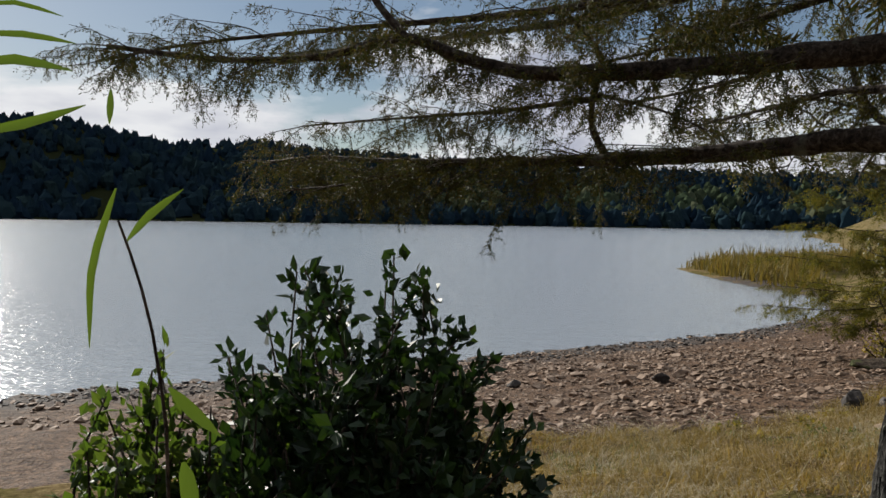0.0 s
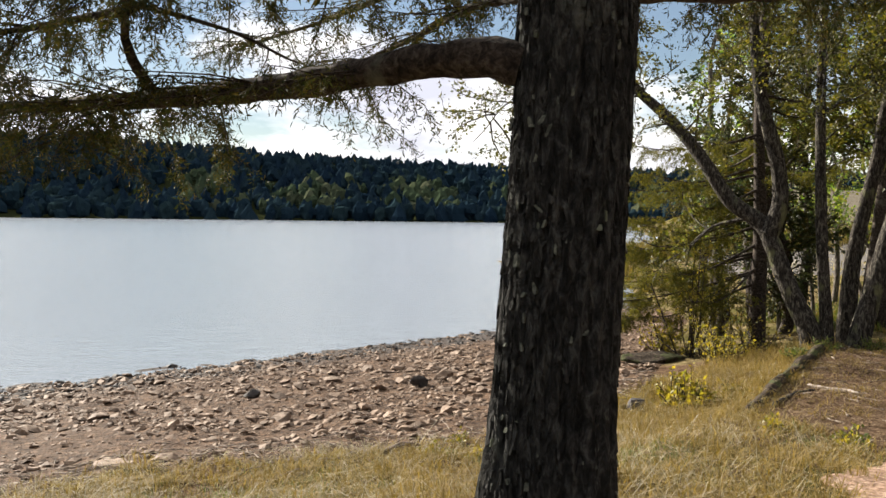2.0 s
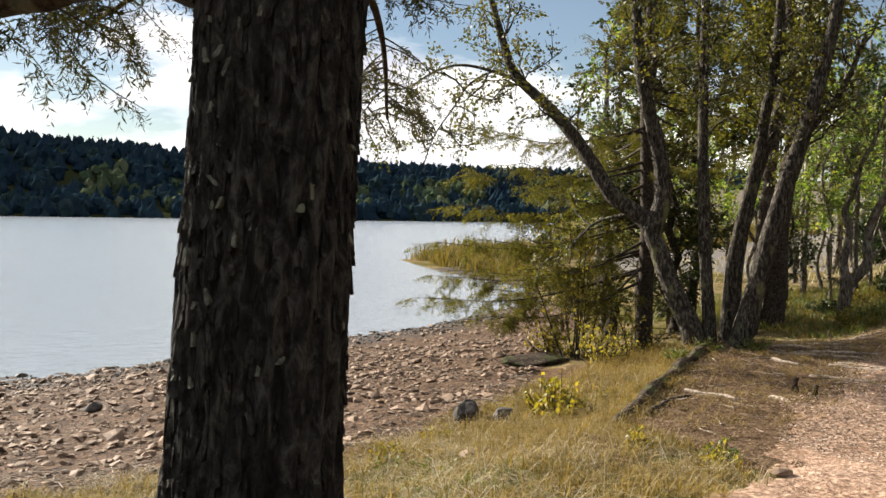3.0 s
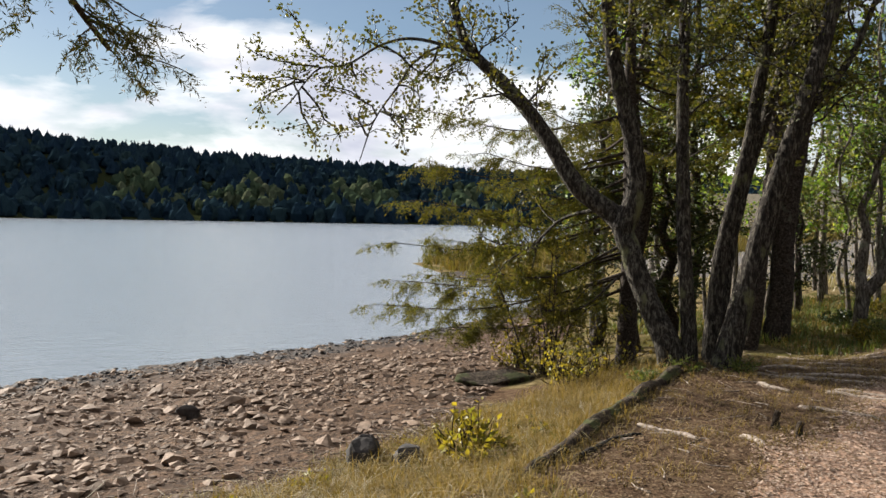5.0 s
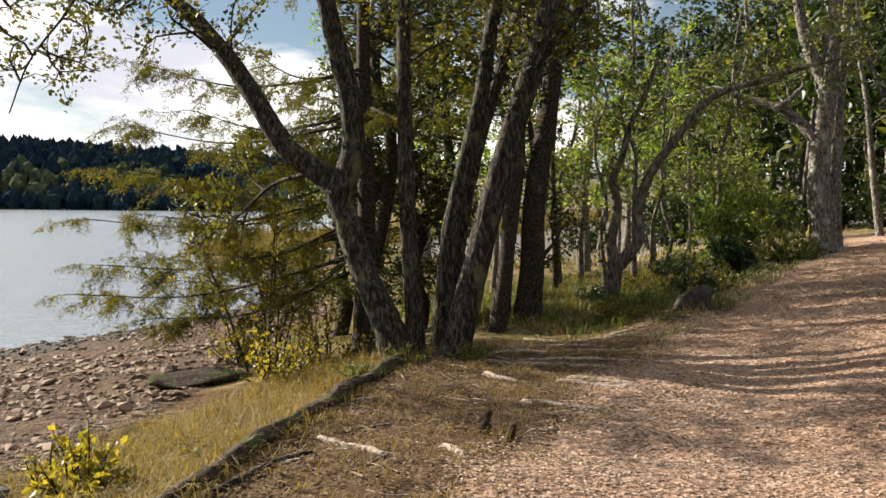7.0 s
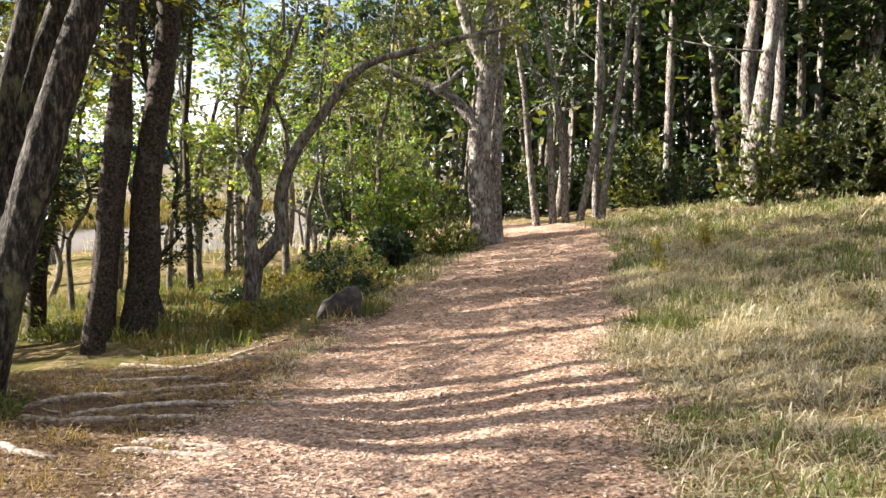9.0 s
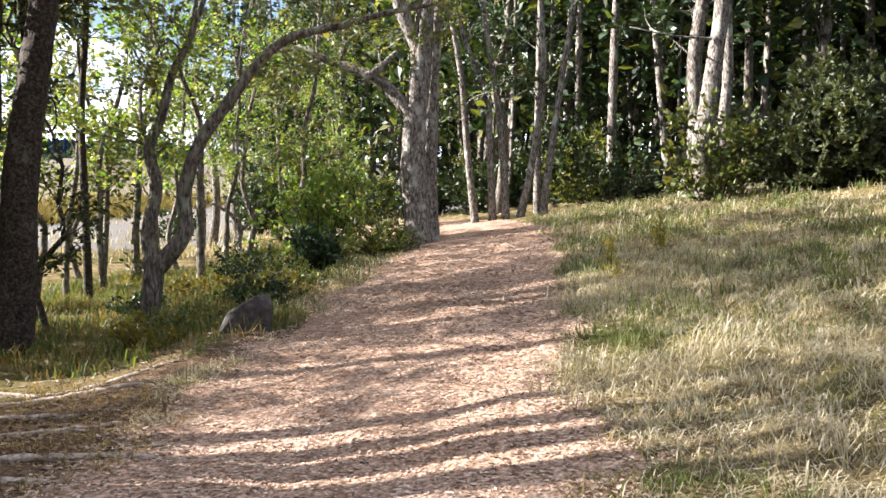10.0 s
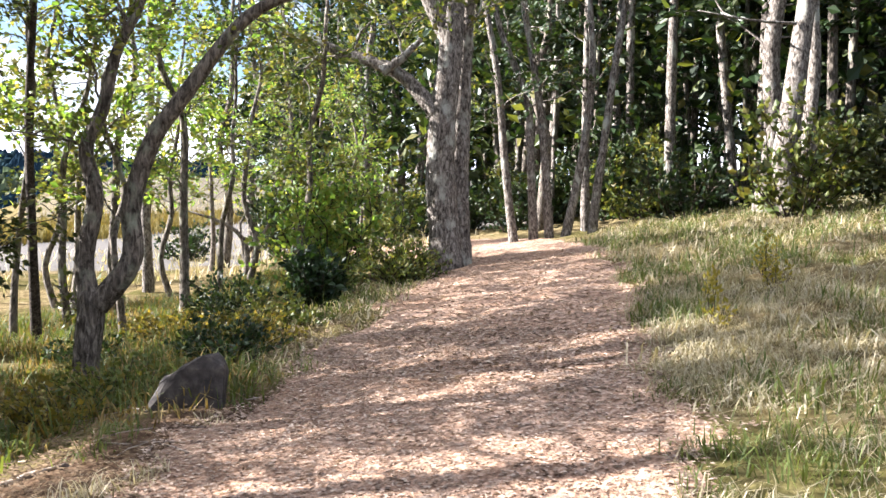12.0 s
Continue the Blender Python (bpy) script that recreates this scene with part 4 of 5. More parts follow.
# grey pair on the bank
for pts, r in (([(30.92, 17.67, 0.6), (30.92, 17.67, 1.07), (30.86, 17.82, 2.08), (31.02, 17.74, 3.38), (31.18, 17.66, 4.68), (31.29, 17.61, 5.72), (31.5, 17.5, 10)], 0.22),
               ([(31.81, 17.56, 0.7), (31.81, 17.56, 1.33), (31.8, 17.68, 2.66), (31.93, 17.65, 4.13), (31.97, 17.74, 5.86), (32.1, 17.8, 10)], 0.14)):
    tree("ash_tree", "pale lichen-grey trunk with dead lower branches on the bank", [(pts, r, r * 0.5)], GREY_BARK, WOOD_LEAF, np.random.default_rng(int(r * 1000)), pts[0], "grey trunks on the bank", (0.8, 1.8, 0.025), (0.12, 0.08), 8, 0.5, limbs=[([(30.95, 17.7, 4.85), (30.24, 18.34, 4.88), (29.59, 19.14, 5.06)], 0.03, 0.012)] if r > 0.2 else ())

# wood behind: a few grown trees, repeated
rng = np.random.default_rng(77)
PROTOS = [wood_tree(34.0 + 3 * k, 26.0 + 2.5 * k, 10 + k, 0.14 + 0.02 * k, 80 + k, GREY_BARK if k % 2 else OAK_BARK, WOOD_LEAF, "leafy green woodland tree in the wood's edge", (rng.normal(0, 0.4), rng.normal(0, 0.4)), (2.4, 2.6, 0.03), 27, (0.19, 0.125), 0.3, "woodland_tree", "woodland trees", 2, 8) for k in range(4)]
placed = 0
while placed < 100:
    x, y = rng.uniform(26, 68), rng.uniform(0, 56)
    s, t = log_line(x, y)
    if path_distance(x, y) < 3.0 or (s < 13 and t < 23) or t < 14 or s < 1.5 or (s > 10 and t < 22 and x < 33) or (y > 25.5 + 0.5 * (x - 24) and x < 36):
        continue
    k = placed % 4
    copy_thing(PROTOS[k], pose(x, y, gz(x, y) - 0.1, 0, 0, rng.uniform(0, 360)))
    placed += 1


for k, (x, y) in enumerate(((31.0, 37.0), (17.5, 33.0), (35.0, 40.5), (22.0, 38.0), (39.0, 44.0))):
    copy_thing(PROTOS[k % 4], pose(x, y, gz(x, y) - 0.1, 0, 0, 83 * k))


# unseen trees added up the landward slope and along the path, blocking sky light
rng = np.random.default_rng(78)
for k in range(64):
    s, t = rng.uniform(15, 34), rng.uniform(-34, 11)
    if k > 48:
        s, t = rng.uniform(-3, 30), rng.uniform(-36, -20)
    x, y = 7.43 + 0.75 * s + 0.66 * t, 11.93 - 0.66 * s + 0.75 * t
    copy_thing(PROTOS[k % 4], pose(x, y, gz(x, y) - 0.1, 0, 0, rng.uniform(0, 360)))


def deep_wood():
    """The depth of the wood past the nearer trees: trunks, and crowns down to the ground."""
    r = np.random.default_rng(79)
    trunks, pale = Buf(), Buf()
    crowns = {"dark": Buf(), "light": Buf()}
    count = 0
    while count < 330:
        az, d = math.radians(r.uniform(38, 92)), r.uniform(26, 66)
        x, y = 10 + d * math.sin(az), 9 + d * math.cos(az)
        s, t = log_line(x, y)
        if path_distance(x, y) < 3.5 or t < 19 or (s < 12 and t < 25) or s < 2 or (y > 27 + 0.5 * (x - 24) and x < 40):
            continue
        z, h, rad = gz(x, y), r.uniform(9, 16), r.uniform(0.05, 0.13)
        lean = r.normal(0, 0.5, 2)
        tube(pale if count % 2 == 0 else trunks, smooth_line([(x, y, z - 0.2), (x + lean[0] * 0.4 + r.normal(0, 0.15), y + lean[1] * 0.4, z + h * 0.4), (x + lean[0], y + lean[1], z + h)], 1.2), [rad * 1.3, rad, rad * 0.4], 7, 0.04, r)
        n = 260
        u = 0.06 + 0.94 * r.uniform(0, 1, n) ** 0.6
        width = 0.6 + 2.1 * np.sin(np.pi * np.clip(u * 0.8 + 0.15, 0, 1))
        a, q = r.uniform(0, 6.28, n), np.sqrt(r.uniform(0, 1, n))
        clump = 0.5 + 0.5 * np.sin(3 * a + 9 * u + count)
        p = np.stack([x + lean[0] * u + np.cos(a) * q * width * (0.6 + 0.5 * clump), y + lean[1] * u + np.sin(a) * q * width * (0.6 + 0.5 * clump), z + 0.5 + h * u], 1)
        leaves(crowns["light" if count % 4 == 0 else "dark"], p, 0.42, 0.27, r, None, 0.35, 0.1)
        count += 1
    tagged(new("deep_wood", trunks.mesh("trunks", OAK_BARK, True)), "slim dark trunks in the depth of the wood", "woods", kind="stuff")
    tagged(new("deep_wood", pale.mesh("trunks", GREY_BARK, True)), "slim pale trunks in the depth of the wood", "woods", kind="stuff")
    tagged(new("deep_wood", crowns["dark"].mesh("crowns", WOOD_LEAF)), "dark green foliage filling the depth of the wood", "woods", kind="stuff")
    tagged(new("deep_wood", crowns["light"].mesh("crowns", OAK_LEAF)), "lighter yellow-green foliage in the depth of the wood", "woods", kind="stuff")


deep_wood()


# ---- bushes and small plants ----
def bush(name, label, x, y, height, radius, n_stems, leaf_material, seed, leaf=(0.06, 0.035), density=40, wood=LIMB_BARK, category="bush", stem_r=0.012, lean=0.6, sides=5, lift=0.05, group="", per=4.0, twig=0.35):
    rng = np.random.default_rng(seed)
    root = tagged(new(name), label, category, group)
    root.location = (x, y, gz(x, y) - 0.03)
    lines, buf = [], Buf()
    for _ in range(n_stems):
        a = rng.uniform(0, 6.28)
        r = radius * math.sqrt(rng.uniform(0.02, 1))
        h = height * (1 - 0.55 * (r / radius) ** 2) * rng.uniform(0.55, 1.12)
        e = np.array([math.cos(a) * r, math.sin(a) * r, h])
        st = np.array([math.cos(a) * r * 0.25, math.sin(a) * r * 0.25, 0])
        q = smooth_line([st, st * 0.5 + e * 0.5 + rng.normal(0, 0.08, 3) * height, e], 0.3 * height)
        tube(buf, q, [stem_r, stem_r * 0.3], sides)
        lines.append(q)
    tips = lines + branch_out(lines, rng, buf, per, twig * height, stem_r * 0.5, 0.08, 0.15, 1, 0.25, 1.0, 3, 0.3)
    tagged(part("branchwork", buf.mesh("branchwork", wood, True), root), kind="stuff")
    c, d = along_lines(tips, density, rng, 0.12, 0.02)
    gbuf = Buf()
    leaves(gbuf, c, leaf[0], leaf[1], rng, d + rng.standard_normal(d.shape) * 0.8, 0.15, -0.1)
    tagged(part("foliage", gbuf.mesh("foliage", leaf_material), root), kind="stuff")
    return root


# dark and light leaf colours paint the shaded and the sunlit side here
bush("bush", "dense leafy bush on the bank by the lake, shade put into its dark green", -0.3, 3.5, 1.5, 0.8, 180, BUSH_LEAF, 5, (0.064, 0.038), 78, twig=0.2)
bush("bush", "lower bush beside the larger one, sunlight put into its light green", -0.92, 3.4, 1.22, 0.66, 140, REED_LEAF, 6, (0.06, 0.036), 62, twig=0.2)


def blade(buf, pts, width):
    """A long leaf as a bent, keeled strip."""
    p = smooth_line(pts, 0.03)
    n = len(p)
    d = np.gradient(p, axis=0)
    side = np.cross(d, [0.15, -1.0, 0.1])
    side /= np.linalg.norm(side, axis=1)[:, None] + 1e-9
    w = width * np.sin(np.pi * np.linspace(0.04, 0.99, n)) ** 0.7
    v = np.stack([p - side * w[:, None], p + np.array([0, 0.3, 0]) * w[:, None], p + side * w[:, None]], 1).reshape(-1, 3)
    i = np.arange(n - 1)[:, None] * 3
    f = np.vstack([i + [0, 1, 4, 3], i + [1, 2, 5, 4]])
    buf.add(v, f)


def reed(name, label, base, stalk, blades):
    root = tagged(new(name), label, "reed")
    root.location = (*base, gz(*base) - 0.02)
    b0 = np.array(root.location)
    buf = Buf()
    tube(buf, smooth_line(np.array([tuple(b0), *stalk]) - b0, 0.08), [0.0045, 0.003, 0.002], 6)
    part("stalk", buf.mesh("stalk", LIMB_BARK, True), root)
    for pts, w in blades:
        buf = Buf()
        blade(buf, np.array(pts) - b0, w)
        part("leaf", buf.mesh("leaf", REED_LEAF, True), root)


reed("reed", "tall thin reed with narrow green leaves close by the bush", (-0.34, 1.22), [(-0.36, 1.2, 1.05), (-0.37, 1.19, 1.27), (-0.4, 1.2, 1.4), (-0.432, 1.2, 1.492)],
     [([(-0.42, 1.2, 1.465), (-0.39, 1.2, 1.5), (-0.345, 1.2, 1.535)], 0.006), ([(-0.435, 1.2, 1.535), (-0.45, 1.2, 1.49), (-0.468, 1.2, 1.42), (-0.47, 1.2, 1.32)], 0.0055),
      ([(-0.36, 1.19, 1.27), (-0.33, 1.19, 1.24), (-0.29, 1.19, 1.205)], 0.009), ([(-0.34, 1.19, 1.17), (-0.332, 1.19, 1.13), (-0.32, 1.19, 1.05)], 0.012)])
reed("reed", "tall reed with long leaves drooping into the view", (-0.62, 1.05), [(-0.6, 1.03, 0.9), (-0.56, 1.01, 1.4), (-0.52, 1.0, 1.72)],
     [([(-0.53, 1.01, 1.73), (-0.48, 1.01, 1.735), (-0.425, 1.01, 1.72)], 0.003), ([(-0.53, 1.01, 1.7), (-0.47, 1.01, 1.7), (-0.41, 1.01, 1.69)], 0.004),
      ([(-0.53, 1.01, 1.665), (-0.48, 1.01, 1.672), (-0.415, 1.01, 1.66)], 0.006), ([(-0.54, 1.0, 1.585), (-0.47, 1.01, 1.6), (-0.4, 1.01, 1.622)], 0.006), ([(-0.372, 1.01, 1.64), (-0.37, 1.0, 1.6)], 0.004)])

# shrubs along the bank and in the wood's edge
bush("yellow_bush", "small bush with bright yellow autumn leaves on the bank", 7.25, 12.95, 0.62, 0.42, 30, YELLOW_LEAF, 61, (0.07, 0.05), 34)
bush("bramble_bush", "straggling bush with yellowing leaves below the alder", 10.0, 17.2, 0.85, 0.75, 26, YELLOW_LEAF, 62, (0.06, 0.045), 16)
bush("bramble_bush", "green and brown brambles round the alder's foot", 10.7, 17.5, 0.95, 0.85, 26, BRAMBLE_LEAF, 63, (0.06, 0.045), 18)
bush("yellow_bush", "sparse yellow bush at the beach under the spruce", 10.4, 20.8, 0.9, 0.6, 26, YELLOW_LEAF, 64, (0.07, 0.05), 20)
bush("willow_bush", "leafy yellow-green bush hanging over the beach behind the alder", 10.4, 19.4, 2.5, 1.4, 12, YELLOW_LEAF, 65, (0.07, 0.05), 16, stem_r=0.02)
bush("holly_bush", "dark glossy green bush beside the path", 21.2, 20.9, 0.95, 0.55, 45, BUSH_LEAF, 66, (0.11, 0.07), 34)
bush("hazel_bush", "leafy bush at the big tree's foot, sunlit green painted into its leaves", 24.2, 23.8, 3.0, 1.6, 30, SUNNY_LEAF, 67, (0.13, 0.09), 20, stem_r=0.02)
bush("bramble_bush", "pale dry brambles at the foot of the big tree", 23.9, 21.7, 1.0, 0.9, 70, OAK_LEAF, 68, (0.07, 0.05), 30)
bush("rhododendron_bush", "large dark evergreen bush on the bank at the wood's edge", 31.2, 14.8, 3.0, 1.9, 110, DARK_LEAF, 69, (0.14, 0.08), 46, stem_r=0.025)
bush("rhododendron_bush", "dark evergreen bush beside the larger one", 33.4, 12.2, 3.4, 2.1, 80, DARK_LEAF, 70, (0.13, 0.075), 46, stem_r=0.02)
for k, (x, y, h) in enumerate(((16.3, 18.4, 0.45), (17.0, 18.6, 0.4), (18.2, 18.7, 0.5), (18.9, 19.3, 0.55), (19.8, 19.9, 0.6), (20.2, 21.5, 0.7), (19.2, 21.3, 0.5), (22.4, 22.0, 0.8), (18.3, 21.6, 0.4))):
    bush("bramble_bush", "low green brambles in the grass beside the path", x, y, h, 0.75, 50, (BRAMBLE_LEAF, OAK_LEAF, WOOD_LEAF)[k % 3], 120 + k, (0.06, 0.045), 34, group="brambles by the path", stem_r=0.006)
for k, (x, y) in enumerate(((21.9, 14.5), (20.2, 14.4), (22.6, 14.9))):
    bush("weed", "tall yellowish weed in the dry grass of the bank", x, y, 0.55, 0.12, 7, YELLOW_LEAF, 140 + k, (0.06, 0.03), 40, category="weed", stem_r=0.005)

rng = np.random.default_rng(145)
for k in range(26):
    x, y = rng.uniform(3.6, 9.0), rng.uniform(8.5, 14.5)
    if log_line(x, y)[0] > 0 and log_line(x, y)[1] > -1.5 or beach_inside(x, y) > 0.2 or path_inside(x, y) > 0:
        continue
    bush("weed", ("low yellowing weed in the lakeside grass", "small green weed in the lakeside grass", "low reddish brown weed in the lakeside grass")[k % 3], x, y, rng.uniform(0.12, 0.26), rng.uniform(0.12, 0.25), 12, (YELLOW_LEAF, OAK_LEAF, BRAMBLE_LEAF)[k % 3], 400 + k, (0.045, 0.028), 60, category="weed", stem_r=0.004, group="weeds in the grass")

for k, (x, y) in enumerate(((11.0, 15.55), (11.75, 15.35), (10.3, 15.2))):
    bush("weed", "low green weeds round the alder's foot", x, y, 0.26, 0.32, 26, (GREEN_BLADE, OAK_LEAF)[k % 2], 430 + k, (0.05, 0.022), 60, category="weed", stem_r=0.004, group="weeds in the grass")

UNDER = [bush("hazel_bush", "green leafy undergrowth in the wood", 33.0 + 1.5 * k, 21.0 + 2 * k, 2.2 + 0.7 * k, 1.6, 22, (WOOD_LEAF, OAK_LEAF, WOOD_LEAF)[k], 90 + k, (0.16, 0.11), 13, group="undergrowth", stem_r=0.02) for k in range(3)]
rng = np.random.default_rng(8)
placed = 0
while placed < 34:
    x, y = rng.uniform(26, 50), rng.uniform(11, 44)
    s, t = log_line(x, y)
    if path_distance(x, y) < 2.2 or (s < 13.5 and t < 21) or t < 13 or (y > 25 + 0.5 * (x - 24) and x < 33) or (x < 33.5 and 18.5 < y < 30):
        continue
    copy_thing(UNDER[placed % 3], pose(x, y, gz(x, y) - 0.05, 0, 0, rng.uniform(0, 360)))
    placed += 1

# young trees between the path and the lake
YOUNG = [wood_tree(18.6 + 1.3 * k, 24.6 + 0.9 * k, 5.5 + 1.2 * k, 0.05 + 0.012 * k, 150 + k, OAK_BARK, (SUNNY_LEAF, OAK_LEAF, SUNNY_LEAF)[k], "young leafy tree between the path and the lake", (0.3, -0.2), (3.4, 1.7, 0.016), 24, (0.11, 0.075), 0.3, "young_tree", "young trees by the lake", 2, 7) for k in range(3)]
for k, (x, y) in enumerate(((22.8, 25.4), (24.6, 27.0), (28.6, 30.4), (33.0, 32.4), (21.6, 29.5), (25.5, 32.5), (16.6, 24.6), (17.6, 28.0), (29.5, 35.5), (34.5, 35.0), (23.5, 23.6), (37.0, 37.0), (33.0, 38.5), (37.0, 41.0), (40.0, 39.0), (20.0, 33.0))):
    copy_thing(YOUNG[k % 3], pose(x, y, gz(x, y) - 0.1, 0, 0, 67 * k))
for k, (x, y) in enumerate(((14.6, 23.0), (15.8, 25.6), (18.4, 26.4), (19.6, 23.2), (20.6, 26.8), (21.4, 24.4), (17.4, 23.4), (24.0, 29.0), (13.6, 24.6))):
    copy_thing(YOUNG[k % 3], pose(x, y, gz(x, y) - 0.1, 0, 0, 41 * k + 20))
wood_tree(16.4, 20.9, 3.4, 0.045, 170, LIMB_BARK, DARK_LEAF, "small dark evergreen sapling behind the alder", (0.1, 0.1), (6.0, 1.1, 0.014), 40, (0.08, 0.05), 0.25, "holly_tree", "", 2, 8)
tree("birch_tree", "thin white-barked birch past the alders", [([(24.2, 30.3, gz(24.2, 30.3) - 0.1), (24.1, 30.3, 1.5), (24.3, 30.4, 4.0), (24.2, 30.5, 8.0)], 0.11, 0.04)], GREY_BARK, ALDER_LEAF, np.random.default_rng(160), (24.2, 30.3, gz(24.2, 30.3) - 0.1), side=(1.8, 1.5, 0.015), leaf=(0.08, 0.06), density=20, start=0.35)
tree("fallen_branch", "bare crooked dead sapling on the mud flat", [([(27.3, 30.7, gz(27.3, 30.7)), (27.35, 30.8, 0.1), (26.9, 31.2, 0.6), (26.3, 31.9, 0.9)], 0.07, 0.02), ([(27.35, 30.75, -0.2), (27.7, 30.5, 0.3), (27.8, 30.4, 0.7)], 0.05, 0.02)], OAK_BARK, None, np.random.default_rng(161), (27.3, 30.7, gz(27.3, 30.7)), side=(1.5, 0.6, 0.012), category="branch")


# ---- stones, rocks, log and roots ----
def hull_stone(seed, flat=0.35, points=11):
    r = np.random.default_rng(seed)
    bm = bmesh.new()
    for _ in range(points):
        d = r.standard_normal(3)
        d /= np.linalg.norm(d)
        bm.verts.new((d[0] * r.uniform(0.38, 0.55), d[1] * r.uniform(0.3, 0.45), d[2] * flat * 0.5))
    bmesh.ops.convex_hull(bm, input=bm.verts)
    for v in [v for v in bm.verts if not v.link_faces]:
        bm.verts.remove(v)
    return bm


def rock_mesh(name, size, seed, material):
    """A broken, angular rock with worn edges, its foot at z = 0."""
    r = np.random.default_rng(seed + 400)
    bm = bmesh.new()
    for _ in range(15):
        d = r.standard_normal(3)
        d /= np.linalg.norm(d)
        bm.verts.new(d * r.uniform(0.42, 0.56))
    bmesh.ops.convex_hull(bm, input=bm.verts)
    for v in [v for v in bm.verts if not v.link_faces]:
        bm.verts.remove(v)
    bmesh.ops.subdivide_edges(bm, edges=bm.edges[:], cuts=3, use_grid_fill=True)
    bmesh.ops.smooth_vert(bm, verts=bm.verts[:], factor=0.5, use_axis_x=True, use_axis_y=True, use_axis_z=True)
    off = Vector((seed * 3.1, seed * 1.7, 0))
    for v in bm.verts:
        p = v.co * (1 + 0.1 * noise.noise(v.co * 4 + off) + 0.05 * noise.noise(v.co * 11 + off))
        v.co = Vector((p.x * size[0], p.y * size[1], (p.z + 0.3) * size[2]))
    me = bpy.data.meshes.new(name)
    bm.to_mesh(me)
    bm.free()
    me.materials.append(material)
    return me


def rock(label, x, y, size, turn, seed, material=ROCK, name="rock", sink=0.0, tip=0):
    ob = tagged(new(name, rock_mesh(name, size, seed, material)), label, "rock")
    ob.matrix_world = pose(x, y, gz(x, y) - sink, tip, 0, turn)
    return ob


rock("dark rounded rock at the edge of beach and grass", 6.3, 13.45, (0.46, 0.38, 0.4), 20, 1)
rock("dark broken rock leaning by its neighbour", 6.68, 13.25, (0.46, 0.36, 0.34), 70, 2)
rock("grey-brown rock lying on the gravel beach", 4.42, 17.75, (0.48, 0.34, 0.3), 10, 3)
rock("reddish rock on the gravel beach", 1.5, 17.7, (0.4, 0.3, 0.24), 50, 4)
rock("brown rock on the stony beach", 5.05, 18.7, (0.46, 0.3, 0.22), 15, 5, STONE)
def leaning_slab():
    """A wedge of rock standing on edge, its worn top running to a point."""
    bm = bmesh.new()
    for x, y, z in ((-0.46, -0.16, -0.12), (-0.44, 0.14, -0.12), (0.46, -0.17, -0.12), (0.44, 0.17, -0.12), (-0.34, -0.1, 0.2), (-0.3, 0.1, 0.24), (0.16, -0.06, 0.5), (0.3, 0.06, 0.54), (0.42, -0.1, 0.4), (0.44, 0.1, 0.36), (-0.05, -0.13, 0.36)):
        bm.verts.new((x, y, z))
    bmesh.ops.convex_hull(bm, input=bm.verts)
    bmesh.ops.subdivide_edges(bm, edges=bm.edges[:], cuts=4, use_grid_fill=True)
    bmesh.ops.smooth_vert(bm, verts=bm.verts[:], factor=0.4, use_axis_x=True, use_axis_y=True, use_axis_z=True)
    for v in bm.verts:
        v.co += v.co.normalized() * (0.03 * noise.noise(v.co * 6) + 0.015 * noise.noise(v.co * 17))
    me = bpy.data.meshes.new("rock")
    bm.to_mesh(me)
    bm.free()
    me.materials.append(ROCK)
    ob = tagged(new("rock", me), "dark upright slab of rock at the path's edge", "rock")
    ob.matrix_world = pose(16.85, 17.3, gz(16.85, 17.3), 0, 6, -48) @ Matrix.Diagonal((0.68, 0.7, 0.85, 1))


leaning_slab()
rock("low broken lump of rock where the grass ends", 3.3, 12.0, (0.55, 0.3, 0.2), 12, 7, STONE)
rock("flat pale slab lying at the grass edge", 0.1, 12.55, (0.7, 0.36, 0.07), 5, 8, STONE)
rock("small brown rock half sunk in the grass", 5.6, 11.2, (0.3, 0.24, 0.14), 40, 12, STONE)
rock("low dark hump of earth and roots on the beach", 9.35, 18.7, (1.7, 0.8, 0.3), 15, 9, LOG_BARK, "earth_hump")
rock("small stone in the grass of the bank", 7.4, 8.8, (0.28, 0.2, 0.12), 15, 10, STONE)


def lying(name, label, pts, radii, material, category, rise=0.03, sides=10, seed=1, ridge=None):
    """A log or root along the ground."""
    r = np.random.default_rng(seed)
    p = smooth_line([(x, y, 0) for x, y in pts], 0.07)
    p[:, :2] += 0.004 * r.standard_normal((len(p), 2))
    p[:, 2] = ground_z(p[:, 0], p[:, 1]) + rise + 0.005 * r.standard_normal(len(p))
    p[0, 2] -= 0.05
    p[-1, 2] -= 0.05
    root = p[0].copy()
    buf = Buf()
    tube(buf, p - root, radii, sides, 0.04, r, ridge)
    ob = tagged(new(name, buf.mesh(name, material, True)), label, category)
    ob.location = root
    return ob


